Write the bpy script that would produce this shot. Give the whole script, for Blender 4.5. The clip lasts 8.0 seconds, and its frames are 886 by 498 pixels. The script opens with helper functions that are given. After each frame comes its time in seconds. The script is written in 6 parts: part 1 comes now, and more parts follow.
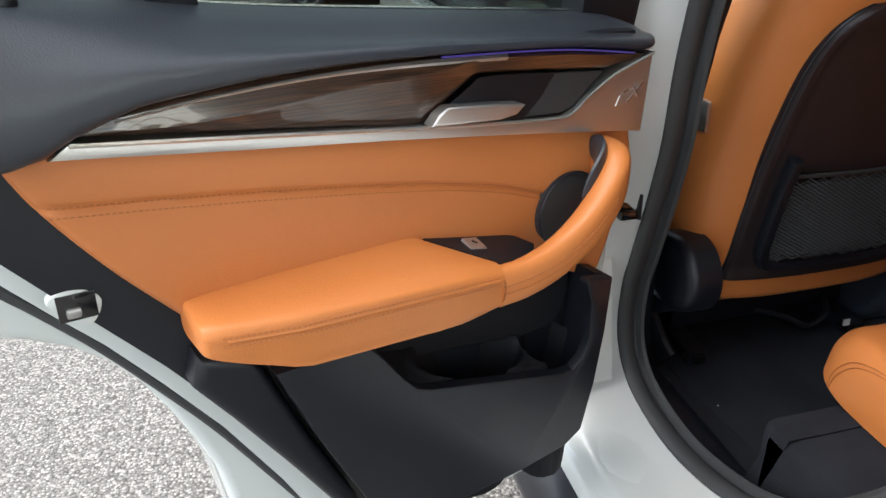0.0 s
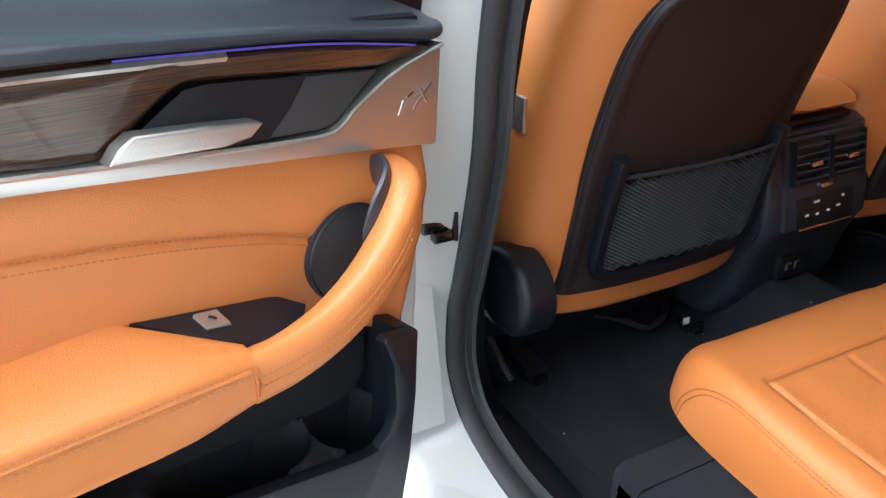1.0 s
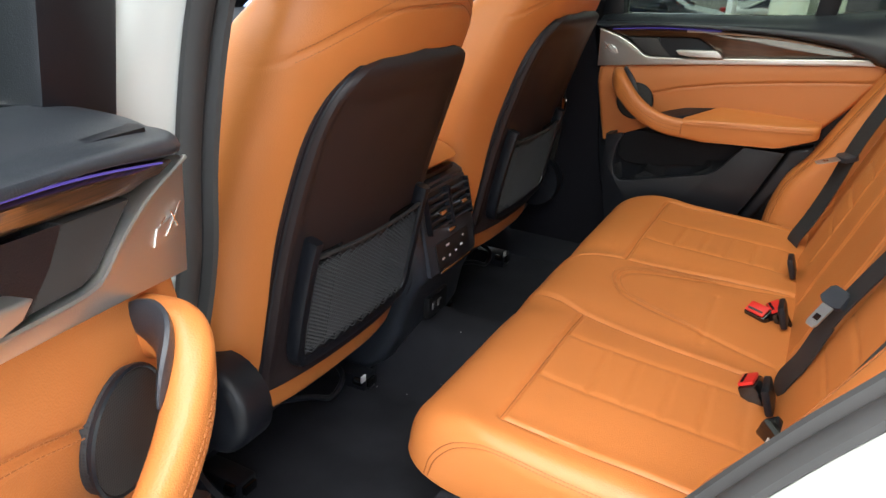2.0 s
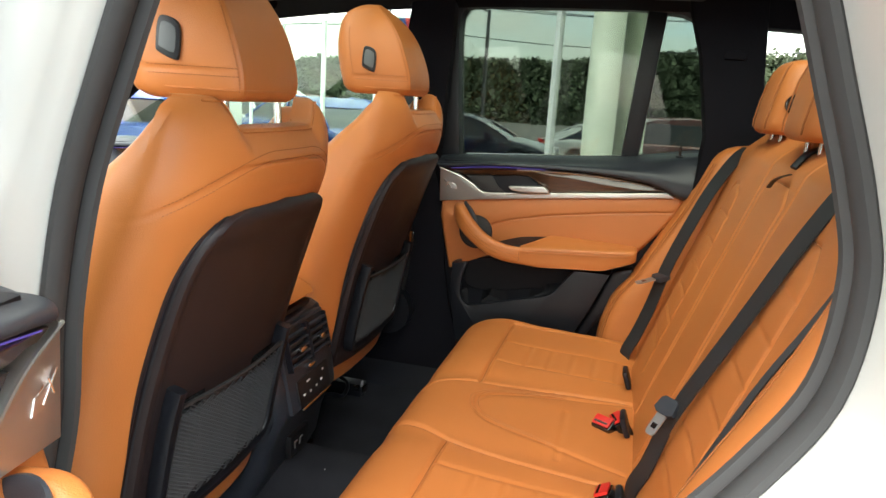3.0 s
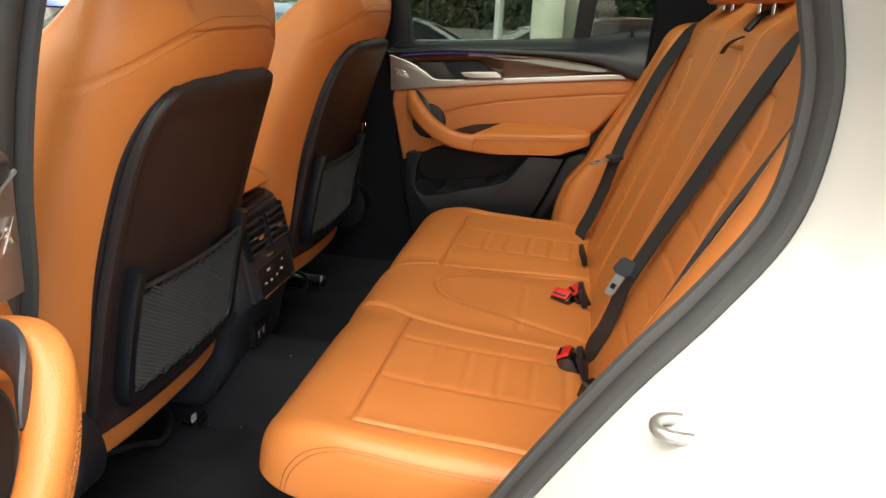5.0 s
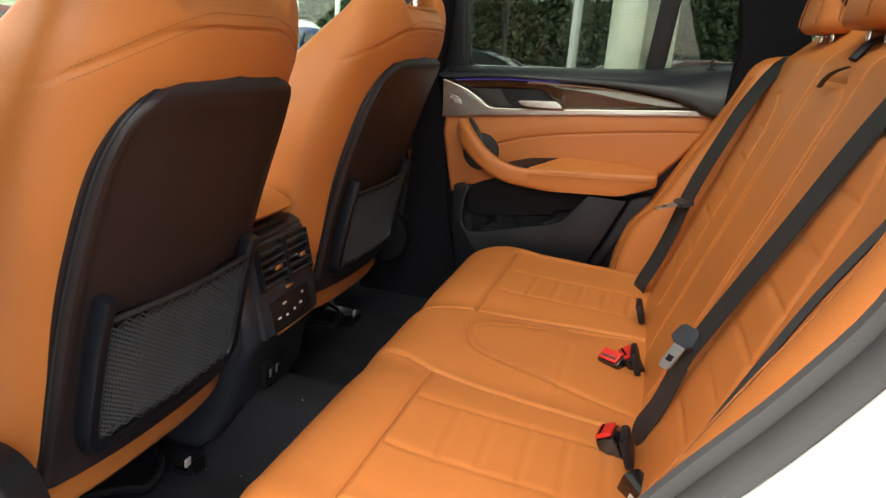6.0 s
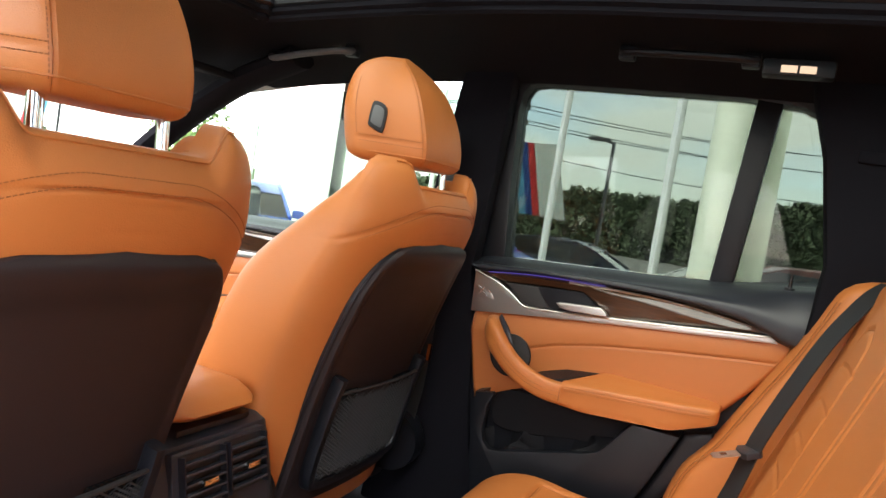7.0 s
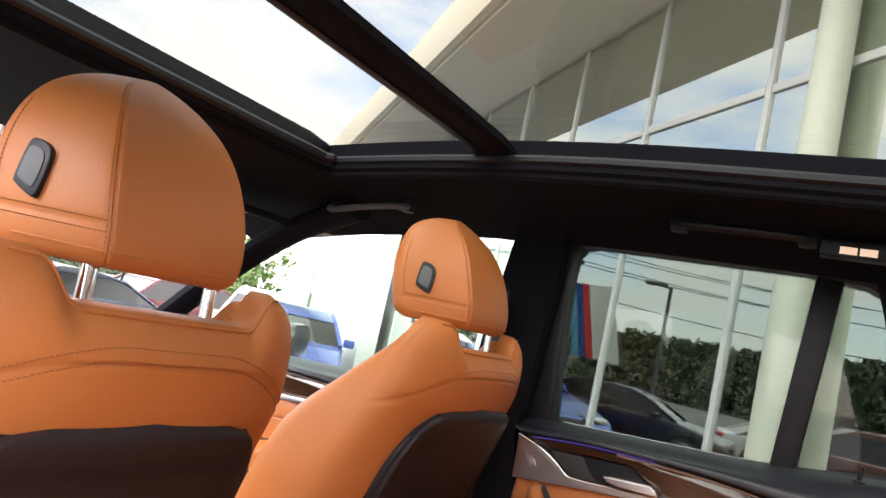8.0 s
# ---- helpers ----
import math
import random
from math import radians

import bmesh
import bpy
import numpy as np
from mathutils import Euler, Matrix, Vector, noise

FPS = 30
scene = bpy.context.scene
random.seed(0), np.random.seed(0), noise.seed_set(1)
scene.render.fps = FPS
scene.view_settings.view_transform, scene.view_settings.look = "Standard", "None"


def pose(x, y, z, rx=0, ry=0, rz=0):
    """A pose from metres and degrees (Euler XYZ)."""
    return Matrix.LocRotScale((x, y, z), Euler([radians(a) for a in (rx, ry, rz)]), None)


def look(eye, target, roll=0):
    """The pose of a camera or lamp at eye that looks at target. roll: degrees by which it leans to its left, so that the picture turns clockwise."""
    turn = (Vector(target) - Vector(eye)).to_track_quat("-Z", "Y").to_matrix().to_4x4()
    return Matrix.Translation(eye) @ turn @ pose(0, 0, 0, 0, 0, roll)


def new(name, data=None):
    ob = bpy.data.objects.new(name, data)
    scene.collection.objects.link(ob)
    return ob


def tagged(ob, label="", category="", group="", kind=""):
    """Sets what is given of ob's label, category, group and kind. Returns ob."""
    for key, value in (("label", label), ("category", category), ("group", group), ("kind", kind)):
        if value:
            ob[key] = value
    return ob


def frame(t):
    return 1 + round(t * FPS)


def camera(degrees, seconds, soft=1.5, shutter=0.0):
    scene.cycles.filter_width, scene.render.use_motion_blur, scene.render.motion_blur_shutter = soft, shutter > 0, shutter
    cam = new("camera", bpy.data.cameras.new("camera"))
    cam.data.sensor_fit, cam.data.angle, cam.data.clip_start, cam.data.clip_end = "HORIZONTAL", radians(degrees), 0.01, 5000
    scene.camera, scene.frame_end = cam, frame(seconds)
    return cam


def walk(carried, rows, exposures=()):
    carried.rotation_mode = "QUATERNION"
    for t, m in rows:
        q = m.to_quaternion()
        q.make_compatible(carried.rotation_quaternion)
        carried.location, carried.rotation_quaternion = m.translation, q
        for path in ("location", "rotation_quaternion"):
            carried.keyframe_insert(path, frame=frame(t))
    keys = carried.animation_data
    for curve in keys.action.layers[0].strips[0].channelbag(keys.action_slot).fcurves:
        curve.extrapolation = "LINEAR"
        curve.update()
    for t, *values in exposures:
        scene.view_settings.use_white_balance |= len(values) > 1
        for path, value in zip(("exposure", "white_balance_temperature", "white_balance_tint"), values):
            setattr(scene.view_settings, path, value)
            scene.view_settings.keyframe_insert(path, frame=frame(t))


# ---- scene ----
cam = camera(63.2, 8.0)
PATH = [
    (0, (-1.329, -0.899, 1.308), (-0.926, 0.84, 0.405), -1.8),
    (0.5, (-1.239, -0.791, 1.277), (-0.775, 0.921, 0.352), -2.2),
    (1, (-1.179, -0.724, 1.265), (-0.408, 0.87, 0.334), -0.8),
    (1.5, (-1.199, -0.631, 1.266), (0.098, 0.6, 0.37), 2.0),
    (2, (-1.284, -0.547, 1.285), (0.37, 0.275, 0.518), 3.0),
    (2.2, (-1.304, -0.543, 1.289), (0.426, 0.184, 0.597), 3.3),
    (3.3, (-1.341, -0.534, 1.332), (0.58, -0.118, 0.963), 3.3),
    (3.5, (-1.342, -0.531, 1.336), (0.587, -0.151, 0.966), 3.0),
    (4, (-1.343, -0.521, 1.332), (0.582, -0.213, 0.883), 2.8),
    (4.5, (-1.348, -0.528, 1.295), (0.544, -0.233, 0.717), 2.7),
    (4.7, (-1.354, -0.528, 1.28), (0.523, -0.234, 0.655), 2.8),
    (5.8, (-1.264, -0.525, 1.227), (0.587, -0.091, 0.605), 4.1),
    (6, (-1.177, -0.548, 1.227), (0.672, -0.043, 0.654), 4.8),
    (6.5, (-0.954, -0.595, 1.214), (0.895, 0.073, 0.849), 6.9),
    (7, (-0.882, -0.611, 1.252), (0.94, 0.203, 1.127), 9.3),
    (7.5, (-0.865, -0.635, 1.298), (0.876, 0.344, 1.405), 11.8),
    (8, (-0.869, -0.61, 1.308), (0.85, 0.391, 1.516), 12.6),
]
walk(cam, [(t, look(eye, target, roll)) for t, eye, target, roll in PATH],
     exposures=[(0.0, 2.2, 6200, 10), (1.0, 2.85, 5850, 9), (1.7, 3.05, 6100, 9), (2.4, 3.12, 6650, 8), (3.5, 3.2, 6550, 6), (4.5, 2.95, 7300, 8), (6.0, 2.98, 7000, 10), (6.5, 3.22, 7000, 11), (7.0, 3.35, 6600, 15), (7.4, 3.2, 6400, 20), (8.0, 3.1, 6600, 24)])

# ---- sky and sun: a bright day with a broken, thin cloud cover ----
SUN_UP, SUN_ROUND = radians(52), radians(282)
world = bpy.data.worlds.new("sky")
scene.world = world
world.use_nodes = True
wn, wl = world.node_tree.nodes, world.node_tree.links
sky = wn.new("ShaderNodeTexSky")
sky.sky_type, sky.sun_disc, sky.sun_elevation, sky.sun_rotation = "NISHITA", False, SUN_UP, SUN_ROUND
coord = wn.new("ShaderNodeTexCoord")
stretch = wn.new("ShaderNodeMapping")
stretch.inputs["Scale"].default_value = (1.0, 1.0, 2.6)
cloud = wn.new("ShaderNodeTexNoise")
cloud.inputs["Scale"].default_value, cloud.inputs["Detail"].default_value, cloud.inputs["Roughness"].default_value = 3.2, 7, 0.58
ramp = wn.new("ShaderNodeValToRGB")
ramp.color_ramp.elements[0].position, ramp.color_ramp.elements[1].position = 0.31, 0.56
blend = wn.new("ShaderNodeMixRGB")
blend.inputs[2].default_value = (4.5, 4.55, 4.35, 1)
back = wn["Background"]
back.inputs["Strength"].default_value = 0.12
wl.new(coord.outputs["Generated"], stretch.inputs["Vector"])
wl.new(stretch.outputs["Vector"], cloud.inputs["Vector"])
wl.new(cloud.outputs["Fac"], ramp.inputs["Fac"])
wl.new(ramp.outputs["Color"], blend.inputs[0])
wl.new(sky.outputs["Color"], blend.inputs[1])
wl.new(blend.outputs["Color"], back.inputs["Color"])
sun = new("sun", bpy.data.lights.new("sun", "SUN"))
sun.data.energy, sun.data.angle, sun.data.color = 1.7, radians(70), (1.0, 0.95, 0.88)
sun.matrix_world = look((-5.6, 1.2, 7.4), (0, 0, 0))


# ---- materials ----
def material(name, color, rough=0.5, metal=0.0, vary=0.12, scale=8.0, grain=0.0, grain_scale=300.0, spec=0.5, coat=0.0, dirt=0.0, per_object=0.0):
    """A surface with two scales of variation in colour and roughness, and a fine relief."""
    m = bpy.data.materials.new(name)
    m.use_nodes = True
    n, l = m.node_tree.nodes, m.node_tree.links
    b = n["Principled BSDF"]
    b.inputs["Metallic"].default_value = metal
    b.inputs["Specular IOR Level"].default_value = spec
    b.inputs["Coat Weight"].default_value = coat
    b.inputs["Coat Roughness"].default_value = 0.03
    c = n.new("ShaderNodeTexCoord")
    big = n.new("ShaderNodeTexNoise")
    big.inputs["Scale"].default_value, big.inputs["Detail"].default_value = scale, 5
    l.new(c.outputs["Object"], big.inputs["Vector"])
    fine = n.new("ShaderNodeTexNoise")
    fine.inputs["Scale"].default_value, fine.inputs["Detail"].default_value = grain_scale, 3
    l.new(c.outputs["Object"], fine.inputs["Vector"])
    mix = n.new("ShaderNodeMixRGB")
    mix.blend_type = "MIX"
    dark = tuple(v * (1 - vary) for v in color)
    light = tuple(min(1, v * (1 + vary)) for v in color)
    mix.inputs[1].default_value, mix.inputs[2].default_value = (*dark, 1), (*light, 1)
    l.new(big.outputs["Fac"], mix.inputs[0])
    last = mix.outputs["Color"]
    if dirt:
        speck = n.new("ShaderNodeValToRGB")
        speck.color_ramp.elements[0].position, speck.color_ramp.elements[1].position = 0.62, 0.72
        l.new(fine.outputs["Fac"], speck.inputs["Fac"])
        over = n.new("ShaderNodeMixRGB")
        over.inputs[2].default_value = (*[min(1, v * 2.2 + 0.03) for v in color], 1)
        scaled = n.new("ShaderNodeMath")
        scaled.operation, scaled.inputs[1].default_value = "MULTIPLY", dirt
        l.new(speck.outputs["Color"], scaled.inputs[0])
        l.new(scaled.outputs[0], over.inputs[0])
        l.new(last, over.inputs[1])
        last = over.outputs["Color"]
    if per_object:
        info = n.new("ShaderNodeObjectInfo")
        hsv = n.new("ShaderNodeHueSaturation")
        val = n.new("ShaderNodeMapRange")
        val.inputs["To Min"].default_value, val.inputs["To Max"].default_value = 1 - per_object, 1 + per_object
        l.new(info.outputs["Random"], val.inputs["Value"])
        l.new(val.outputs["Result"], hsv.inputs["Value"])
        l.new(last, hsv.inputs["Color"])
        last = hsv.outputs["Color"]
    l.new(last, b.inputs["Base Color"])
    rr = n.new("ShaderNodeMapRange")
    rr.inputs["To Min"].default_value, rr.inputs["To Max"].default_value = max(0.02, rough - 0.07), min(1, rough + 0.07)
    l.new(big.outputs["Fac"], rr.inputs["Value"])
    l.new(rr.outputs["Result"], b.inputs["Roughness"])
    if grain:
        bump = n.new("ShaderNodeBump")
        bump.inputs["Strength"].default_value, bump.inputs["Distance"].default_value = grain, 0.0006
        l.new(fine.outputs["Fac"], bump.inputs["Height"])
        l.new(bump.outputs["Normal"], b.inputs["Normal"])
    return m


def leather(name, color, rough=0.42):
    """Pigmented leather with a pebbled grain."""
    m = material(name, color, rough, vary=0.07, scale=5.0, spec=0.45)
    n, l = m.node_tree.nodes, m.node_tree.links
    b = n["Principled BSDF"]
    c = n["Texture Coordinate"]
    cells = n.new("ShaderNodeTexVoronoi")
    cells.inputs["Scale"].default_value = 620
    l.new(c.outputs["Object"], cells.inputs["Vector"])
    soft = n.new("ShaderNodeTexNoise")
    soft.inputs["Scale"].default_value, soft.inputs["Detail"].default_value = 22, 3
    l.new(c.outputs["Object"], soft.inputs["Vector"])
    add = n.new("ShaderNodeMath")
    add.operation, add.inputs[1].default_value = "MULTIPLY_ADD", 3.0
    l.new(soft.outputs["Fac"], add.inputs[0])
    l.new(cells.outputs["Distance"], add.inputs[2])
    bump = n.new("ShaderNodeBump")
    bump.inputs["Strength"].default_value, bump.inputs["Distance"].default_value = 0.28, 0.0008
    l.new(add.outputs[0], bump.inputs["Height"])
    l.new(bump.outputs["Normal"], b.inputs["Normal"])
    return m


def wood(name):
    """Dark open-pored veneer under a clear lacquer."""
    m = material(name, (0.05, 0.022, 0.011), 0.3, vary=0.3, scale=9, coat=0.9)
    n, l = m.node_tree.nodes, m.node_tree.links
    b = n["Principled BSDF"]
    c = n["Texture Coordinate"]
    mp = n.new("ShaderNodeMapping")
    mp.inputs["Scale"].default_value = (5, 9, 520)
    l.new(c.outputs["Object"], mp.inputs["Vector"])
    g = n.new("ShaderNodeTexNoise")
    g.inputs["Scale"].default_value, g.inputs["Detail"].default_value, g.inputs["Distortion"].default_value = 3.2, 8, 0.9
    l.new(mp.outputs["Vector"], g.inputs["Vector"])
    r = n.new("ShaderNodeValToRGB")
    r.color_ramp.elements[0].position, r.color_ramp.elements[0].color = 0.38, (0.005, 0.003, 0.0025, 1)
    r.color_ramp.elements[1].position, r.color_ramp.elements[1].color = 0.64, (0.11, 0.047, 0.021, 1)
    l.new(g.outputs["Fac"], r.inputs["Fac"])
    l.new(r.outputs["Color"], b.inputs["Base Color"])
    return m


def glass(name, tint, gloss=0.08, rough=0.0):
    """A thin pane: mostly see-through, with a clear reflection that grows at grazing angles."""
    m = bpy.data.materials.new(name)
    m.use_nodes = True
    n, l = m.node_tree.nodes, m.node_tree.links
    n.remove(n["Principled BSDF"])
    t, g, x = n.new("ShaderNodeBsdfTransparent"), n.new("ShaderNodeBsdfGlossy"), n.new("ShaderNodeMixShader")
    t.inputs["Color"].default_value = (*tint, 1)
    g.inputs["Roughness"].default_value = rough
    f = n.new("ShaderNodeLayerWeight")
    p = n.new("ShaderNodeMath")
    p.operation, p.inputs[1].default_value = "POWER", 4.0
    q = n.new("ShaderNodeMath")
    q.operation, q.inputs[1].default_value, q.inputs[2].default_value = "MULTIPLY_ADD", 0.35, gloss * 0.5
    l.new(f.outputs["Facing"], p.inputs[0])
    l.new(p.outputs[0], q.inputs[0])
    l.new(q.outputs[0], x.inputs[0])
    l.new(t.outputs[0], x.inputs[1])
    l.new(g.outputs[0], x.inputs[2])
    l.new(x.outputs[0], n["Material Output"].inputs["Surface"])
    return m


def glow(name, color, strength):
    m = bpy.data.materials.new(name)
    m.use_nodes = True
    b = m.node_tree.nodes["Principled BSDF"]
    b.inputs["Base Color"].default_value = (*[v * 0.1 for v in color], 1)
    b.inputs["Emission Color"].default_value = (*color, 1)
    b.inputs["Emission Strength"].default_value = strength
    return m


def asphalt(name):
    """Worn asphalt with pale stones showing in a dark binder."""
    m = material(name, (0.16, 0.15, 0.14), 0.85, vary=0.15, scale=1.2)
    n, l = m.node_tree.nodes, m.node_tree.links
    b, c = n["Principled BSDF"], n["Texture Coordinate"]
    v = n.new("ShaderNodeTexVoronoi")
    v.inputs["Scale"].default_value = 150
    l.new(c.outputs["Object"], v.inputs["Vector"])
    sep = n.new("ShaderNodeSeparateColor")
    l.new(v.outputs["Color"], sep.inputs["Color"])
    r = n.new("ShaderNodeValToRGB")
    r.color_ramp.interpolation = "LINEAR"
    r.color_ramp.elements[0].position, r.color_ramp.elements[0].color = 0.0, (0.095, 0.091, 0.086, 1)
    r.color_ramp.elements[1].position, r.color_ramp.elements[1].color = 1.0, (0.34, 0.323, 0.30, 1)
    mid = r.color_ramp.elements.new(0.55)
    mid.color = (0.17, 0.16, 0.149, 1)
    l.new(sep.outputs[0], r.inputs["Fac"])
    edge = n.new("ShaderNodeValToRGB")
    edge.color_ramp.elements[0].position, edge.color_ramp.elements[0].color = 0.38, (1, 1, 1, 1)
    edge.color_ramp.elements[1].position, edge.color_ramp.elements[1].color = 0.80, (0.36, 0.35, 0.34, 1)
    l.new(v.outputs["Distance"], edge.inputs["Fac"])
    mul = n.new("ShaderNodeMixRGB")
    mul.blend_type, mul.inputs[0].default_value = "MULTIPLY", 1.0
    l.new(r.outputs["Color"], mul.inputs[1])
    l.new(edge.outputs["Color"], mul.inputs[2])
    l.new(mul.outputs["Color"], b.inputs["Base Color"])
    bump = n.new("ShaderNodeBump")
    bump.inputs["Strength"].default_value, bump.inputs["Distance"].default_value, bump.invert = 0.6, 0.004, True
    l.new(v.outputs["Distance"], bump.inputs["Height"])
    l.new(bump.outputs["Normal"], b.inputs["Normal"])
    return m


def perforated(name, color, hole, scale):
    """Cloth or grille with a regular pattern of fine holes."""
    m = material(name, color, 0.6)
    n, l = m.node_tree.nodes, m.node_tree.links
    b, c = n["Principled BSDF"], n["Texture Coordinate"]
    v = n.new("ShaderNodeTexVoronoi")
    v.inputs["Scale"].default_value, v.inputs["Randomness"].default_value = scale, 0.0
    l.new(c.outputs["Object"], v.inputs["Vector"])
    r = n.new("ShaderNodeValToRGB")
    r.color_ramp.elements[0].position, r.color_ramp.elements[0].color = 0.28, (*hole, 1)
    r.color_ramp.elements[1].position, r.color_ramp.elements[1].color = 0.42, (*color, 1)
    l.new(v.outputs["Distance"], r.inputs["Fac"])
    l.new(r.outputs["Color"], b.inputs["Base Color"])
    return m


COGNAC = leather("cognac leather", (0.54, 0.180, 0.046), 0.42)
COGNAC_DOOR = leather("cognac leatherette", (0.51, 0.168, 0.046), 0.48)
THREAD = material("brown thread", (0.33, 0.108, 0.028), 0.7, vary=0.2, scale=200)
BLACK = material("black moulded plastic", (0.0085, 0.0098, 0.0140), 0.38, vary=0.15, scale=20, grain=0.35, grain_scale=900, spec=0.36)
BLACK_SOFT = material("black soft-touch skin", (0.026, 0.030, 0.039), 0.38, vary=0.1, scale=12, grain=0.5, grain_scale=700, spec=0.5)
BROWN_SHELL = material("dark brown moulded shell", (0.023, 0.0165, 0.0175), 0.45, vary=0.15, scale=10, grain=0.4, grain_scale=800, spec=0.28)
GLOSS_BLACK = material("gloss black", (0.008, 0.008, 0.009), 0.12, vary=0.1, coat=0.5)
CLOTH = material("black headliner cloth", (0.0088, 0.0088, 0.0122), 0.95, vary=0.12, scale=30, grain=0.5, grain_scale=1200, spec=0.1)
CARPET = material("black carpet", (0.019, 0.020, 0.0245), 1.0, vary=0.5, scale=9, grain=1.0, grain_scale=500, spec=0.05, dirt=0.10)
RUBBER = material("grey-black rubber", (0.035, 0.036, 0.038), 0.62, vary=0.12, scale=15)
WHITE = material("white car paint", (0.55, 0.565, 0.55), 0.22, vary=0.02, scale=3, coat=0.6)
PRIMER = material("pale grey door paint", (0.58, 0.61, 0.60), 0.3, vary=0.03, scale=4, coat=0.3)
SILVER = material("brushed aluminium", (0.62, 0.60, 0.58), 0.34, metal=0.9, vary=0.06, scale=6, grain=0.25, grain_scale=500)
CHROME = material("chrome", (0.82, 0.82, 0.83), 0.08, metal=1.0, vary=0.02)
STEEL = material("zinc-plated steel", (0.5, 0.5, 0.5), 0.35, metal=0.9, vary=0.1, scale=40)
# pocket plastic with its gloss cut: the hollow's deep shade put into the material
POCKET_SHADE = material("shaded black pocket plastic", (0.009, 0.0095, 0.012), 0.62, vary=0.15, scale=20, grain=0.3, grain_scale=900, spec=0.15)
WOOD = wood("fineline wood veneer")
MESH = perforated("black speaker cloth", (0.032, 0.032, 0.034), (0.004, 0.004, 0.004), 420)
NET = material("black knitted cord", (0.048, 0.050, 0.054), 0.55, vary=0.2, scale=60)
WEB = material("black seat belt webbing", (0.018, 0.019, 0.021), 0.6, vary=0.15, scale=90, grain=0.8, grain_scale=900)
RED = material("red plastic", (0.62, 0.025, 0.02), 0.35, vary=0.08)
GLASS_SIDE = glass("tinted side glass", (0.88, 0.93, 0.90), 0.10)
GLASS_PRIVACY = glass("privacy glass", (0.36, 0.395, 0.375), 0.045)
GLASS_ROOF = glass("tinted roof glass", (0.235, 0.255, 0.23), 0.05)
GLASS_FRONT = glass("green-tinted front glass", (0.62, 0.70, 0.65), 0.08)
LED_BLUE = glow("blue light guide", (0.24, 0.17, 0.9), 0.05)
LAMP_WARM = glow("warm reading lamp", (1.0, 0.74, 0.50), 0.10)
PRINT = material("pale print", (0.6, 0.6, 0.6), 0.5)
ASPHALT = asphalt("worn asphalt")


# ---- mesh helpers ----
def spline(points, per=8, closed=False):
    """Points on a smooth curve through the given ones."""
    p = [Vector(q) for q in points]
    n = len(p)
    out = []
    for i in range(n if closed else n - 1):
        a, b = p[i], p[(i + 1) % n]
        a0 = p[i - 1] if (closed or i > 0) else a * 2 - b
        b1 = p[(i + 2) % n] if (closed or i + 2 < n) else b * 2 - a
        for k in range(per):
            t = k / per
            out.append(0.5 * ((2 * a) + (b - a0) * t + (2 * a0 - 5 * a + 4 * b - b1) * t * t + (3 * a - a0 - 3 * b + b1) * t ** 3))
    if not closed:
        out.append(p[-1].copy())
    return out


def spline2(pts, per, closed=False):
    return [(p.x, p.y) for p in spline([(a, b, 0) for a, b in pts], per, closed)]


def curve1(points, x):
    """Smooth interpolation of y over x from rows (x, y)."""
    xs, ys = zip(*points)
    x = min(max(x, xs[0]), xs[-1])
    for i in range(len(xs) - 1):
        if x <= xs[i + 1]:
            t = (x - xs[i]) / (xs[i + 1] - xs[i])
            s = lambda k: ((ys[min(k + 1, len(xs) - 1)] - ys[max(k - 1, 0)]) / (xs[min(k + 1, len(xs) - 1)] - xs[max(k - 1, 0)]))
            h = xs[i + 1] - xs[i]
            return (2 * t ** 3 - 3 * t * t + 1) * ys[i] + (t ** 3 - 2 * t * t + t) * h * s(i) + (-2 * t ** 3 + 3 * t * t) * ys[i + 1] + (t ** 3 - t * t) * h * s(i + 1)
    return ys[-1]


def loft(rings, cap=True, closed=True, loop=False):
    """Skin over rings of equal count. closed: each ring is closed; loop: the last ring joins the first."""
    bm = bmesh.new()
    rows = [[bm.verts.new(v) for v in r] for r in rings]
    n, m = len(rows), len(rows[0])
    for i in range(n if loop else n - 1):
        a, b = rows[i], rows[(i + 1) % n]
        for j in range(m if closed else m - 1):
            bm.faces.new((a[j], a[(j + 1) % m], b[(j + 1) % m], b[j]))
    if cap and closed and not loop:
        bm.faces.new(rows[0][::-1])
        bm.faces.new(rows[-1])
    bmesh.ops.recalc_face_normals(bm, faces=bm.faces)
    return bm


def prism(outline, a, b, bevel=0.0, axes="xzy", seg=2):
    """An outline (p, q) pulled along the third axis from a to b. axes: which world axes p, q and the depth are."""
    bm = bmesh.new()
    ix = ["xyz".index(c) for c in axes]

    def put(p, q, d):
        v = [0, 0, 0]
        v[ix[0]], v[ix[1]], v[ix[2]] = p, q, d
        return bm.verts.new(v)
    lo, hi = [put(p, q, a) for p, q in outline], [put(p, q, b) for p, q in outline]
    n = len(lo)
    bm.faces.new(lo[::-1])
    top = bm.faces.new(hi)
    for i in range(n):
        bm.faces.new((lo[i], lo[(i + 1) % n], hi[(i + 1) % n], hi[i]))
    bmesh.ops.recalc_face_normals(bm, faces=bm.faces)
    if bevel:
        bmesh.ops.bevel(bm, geom=list(top.edges), offset=bevel, segments=seg, affect="EDGES", profile=0.6, clamp_overlap=True)
    return bm


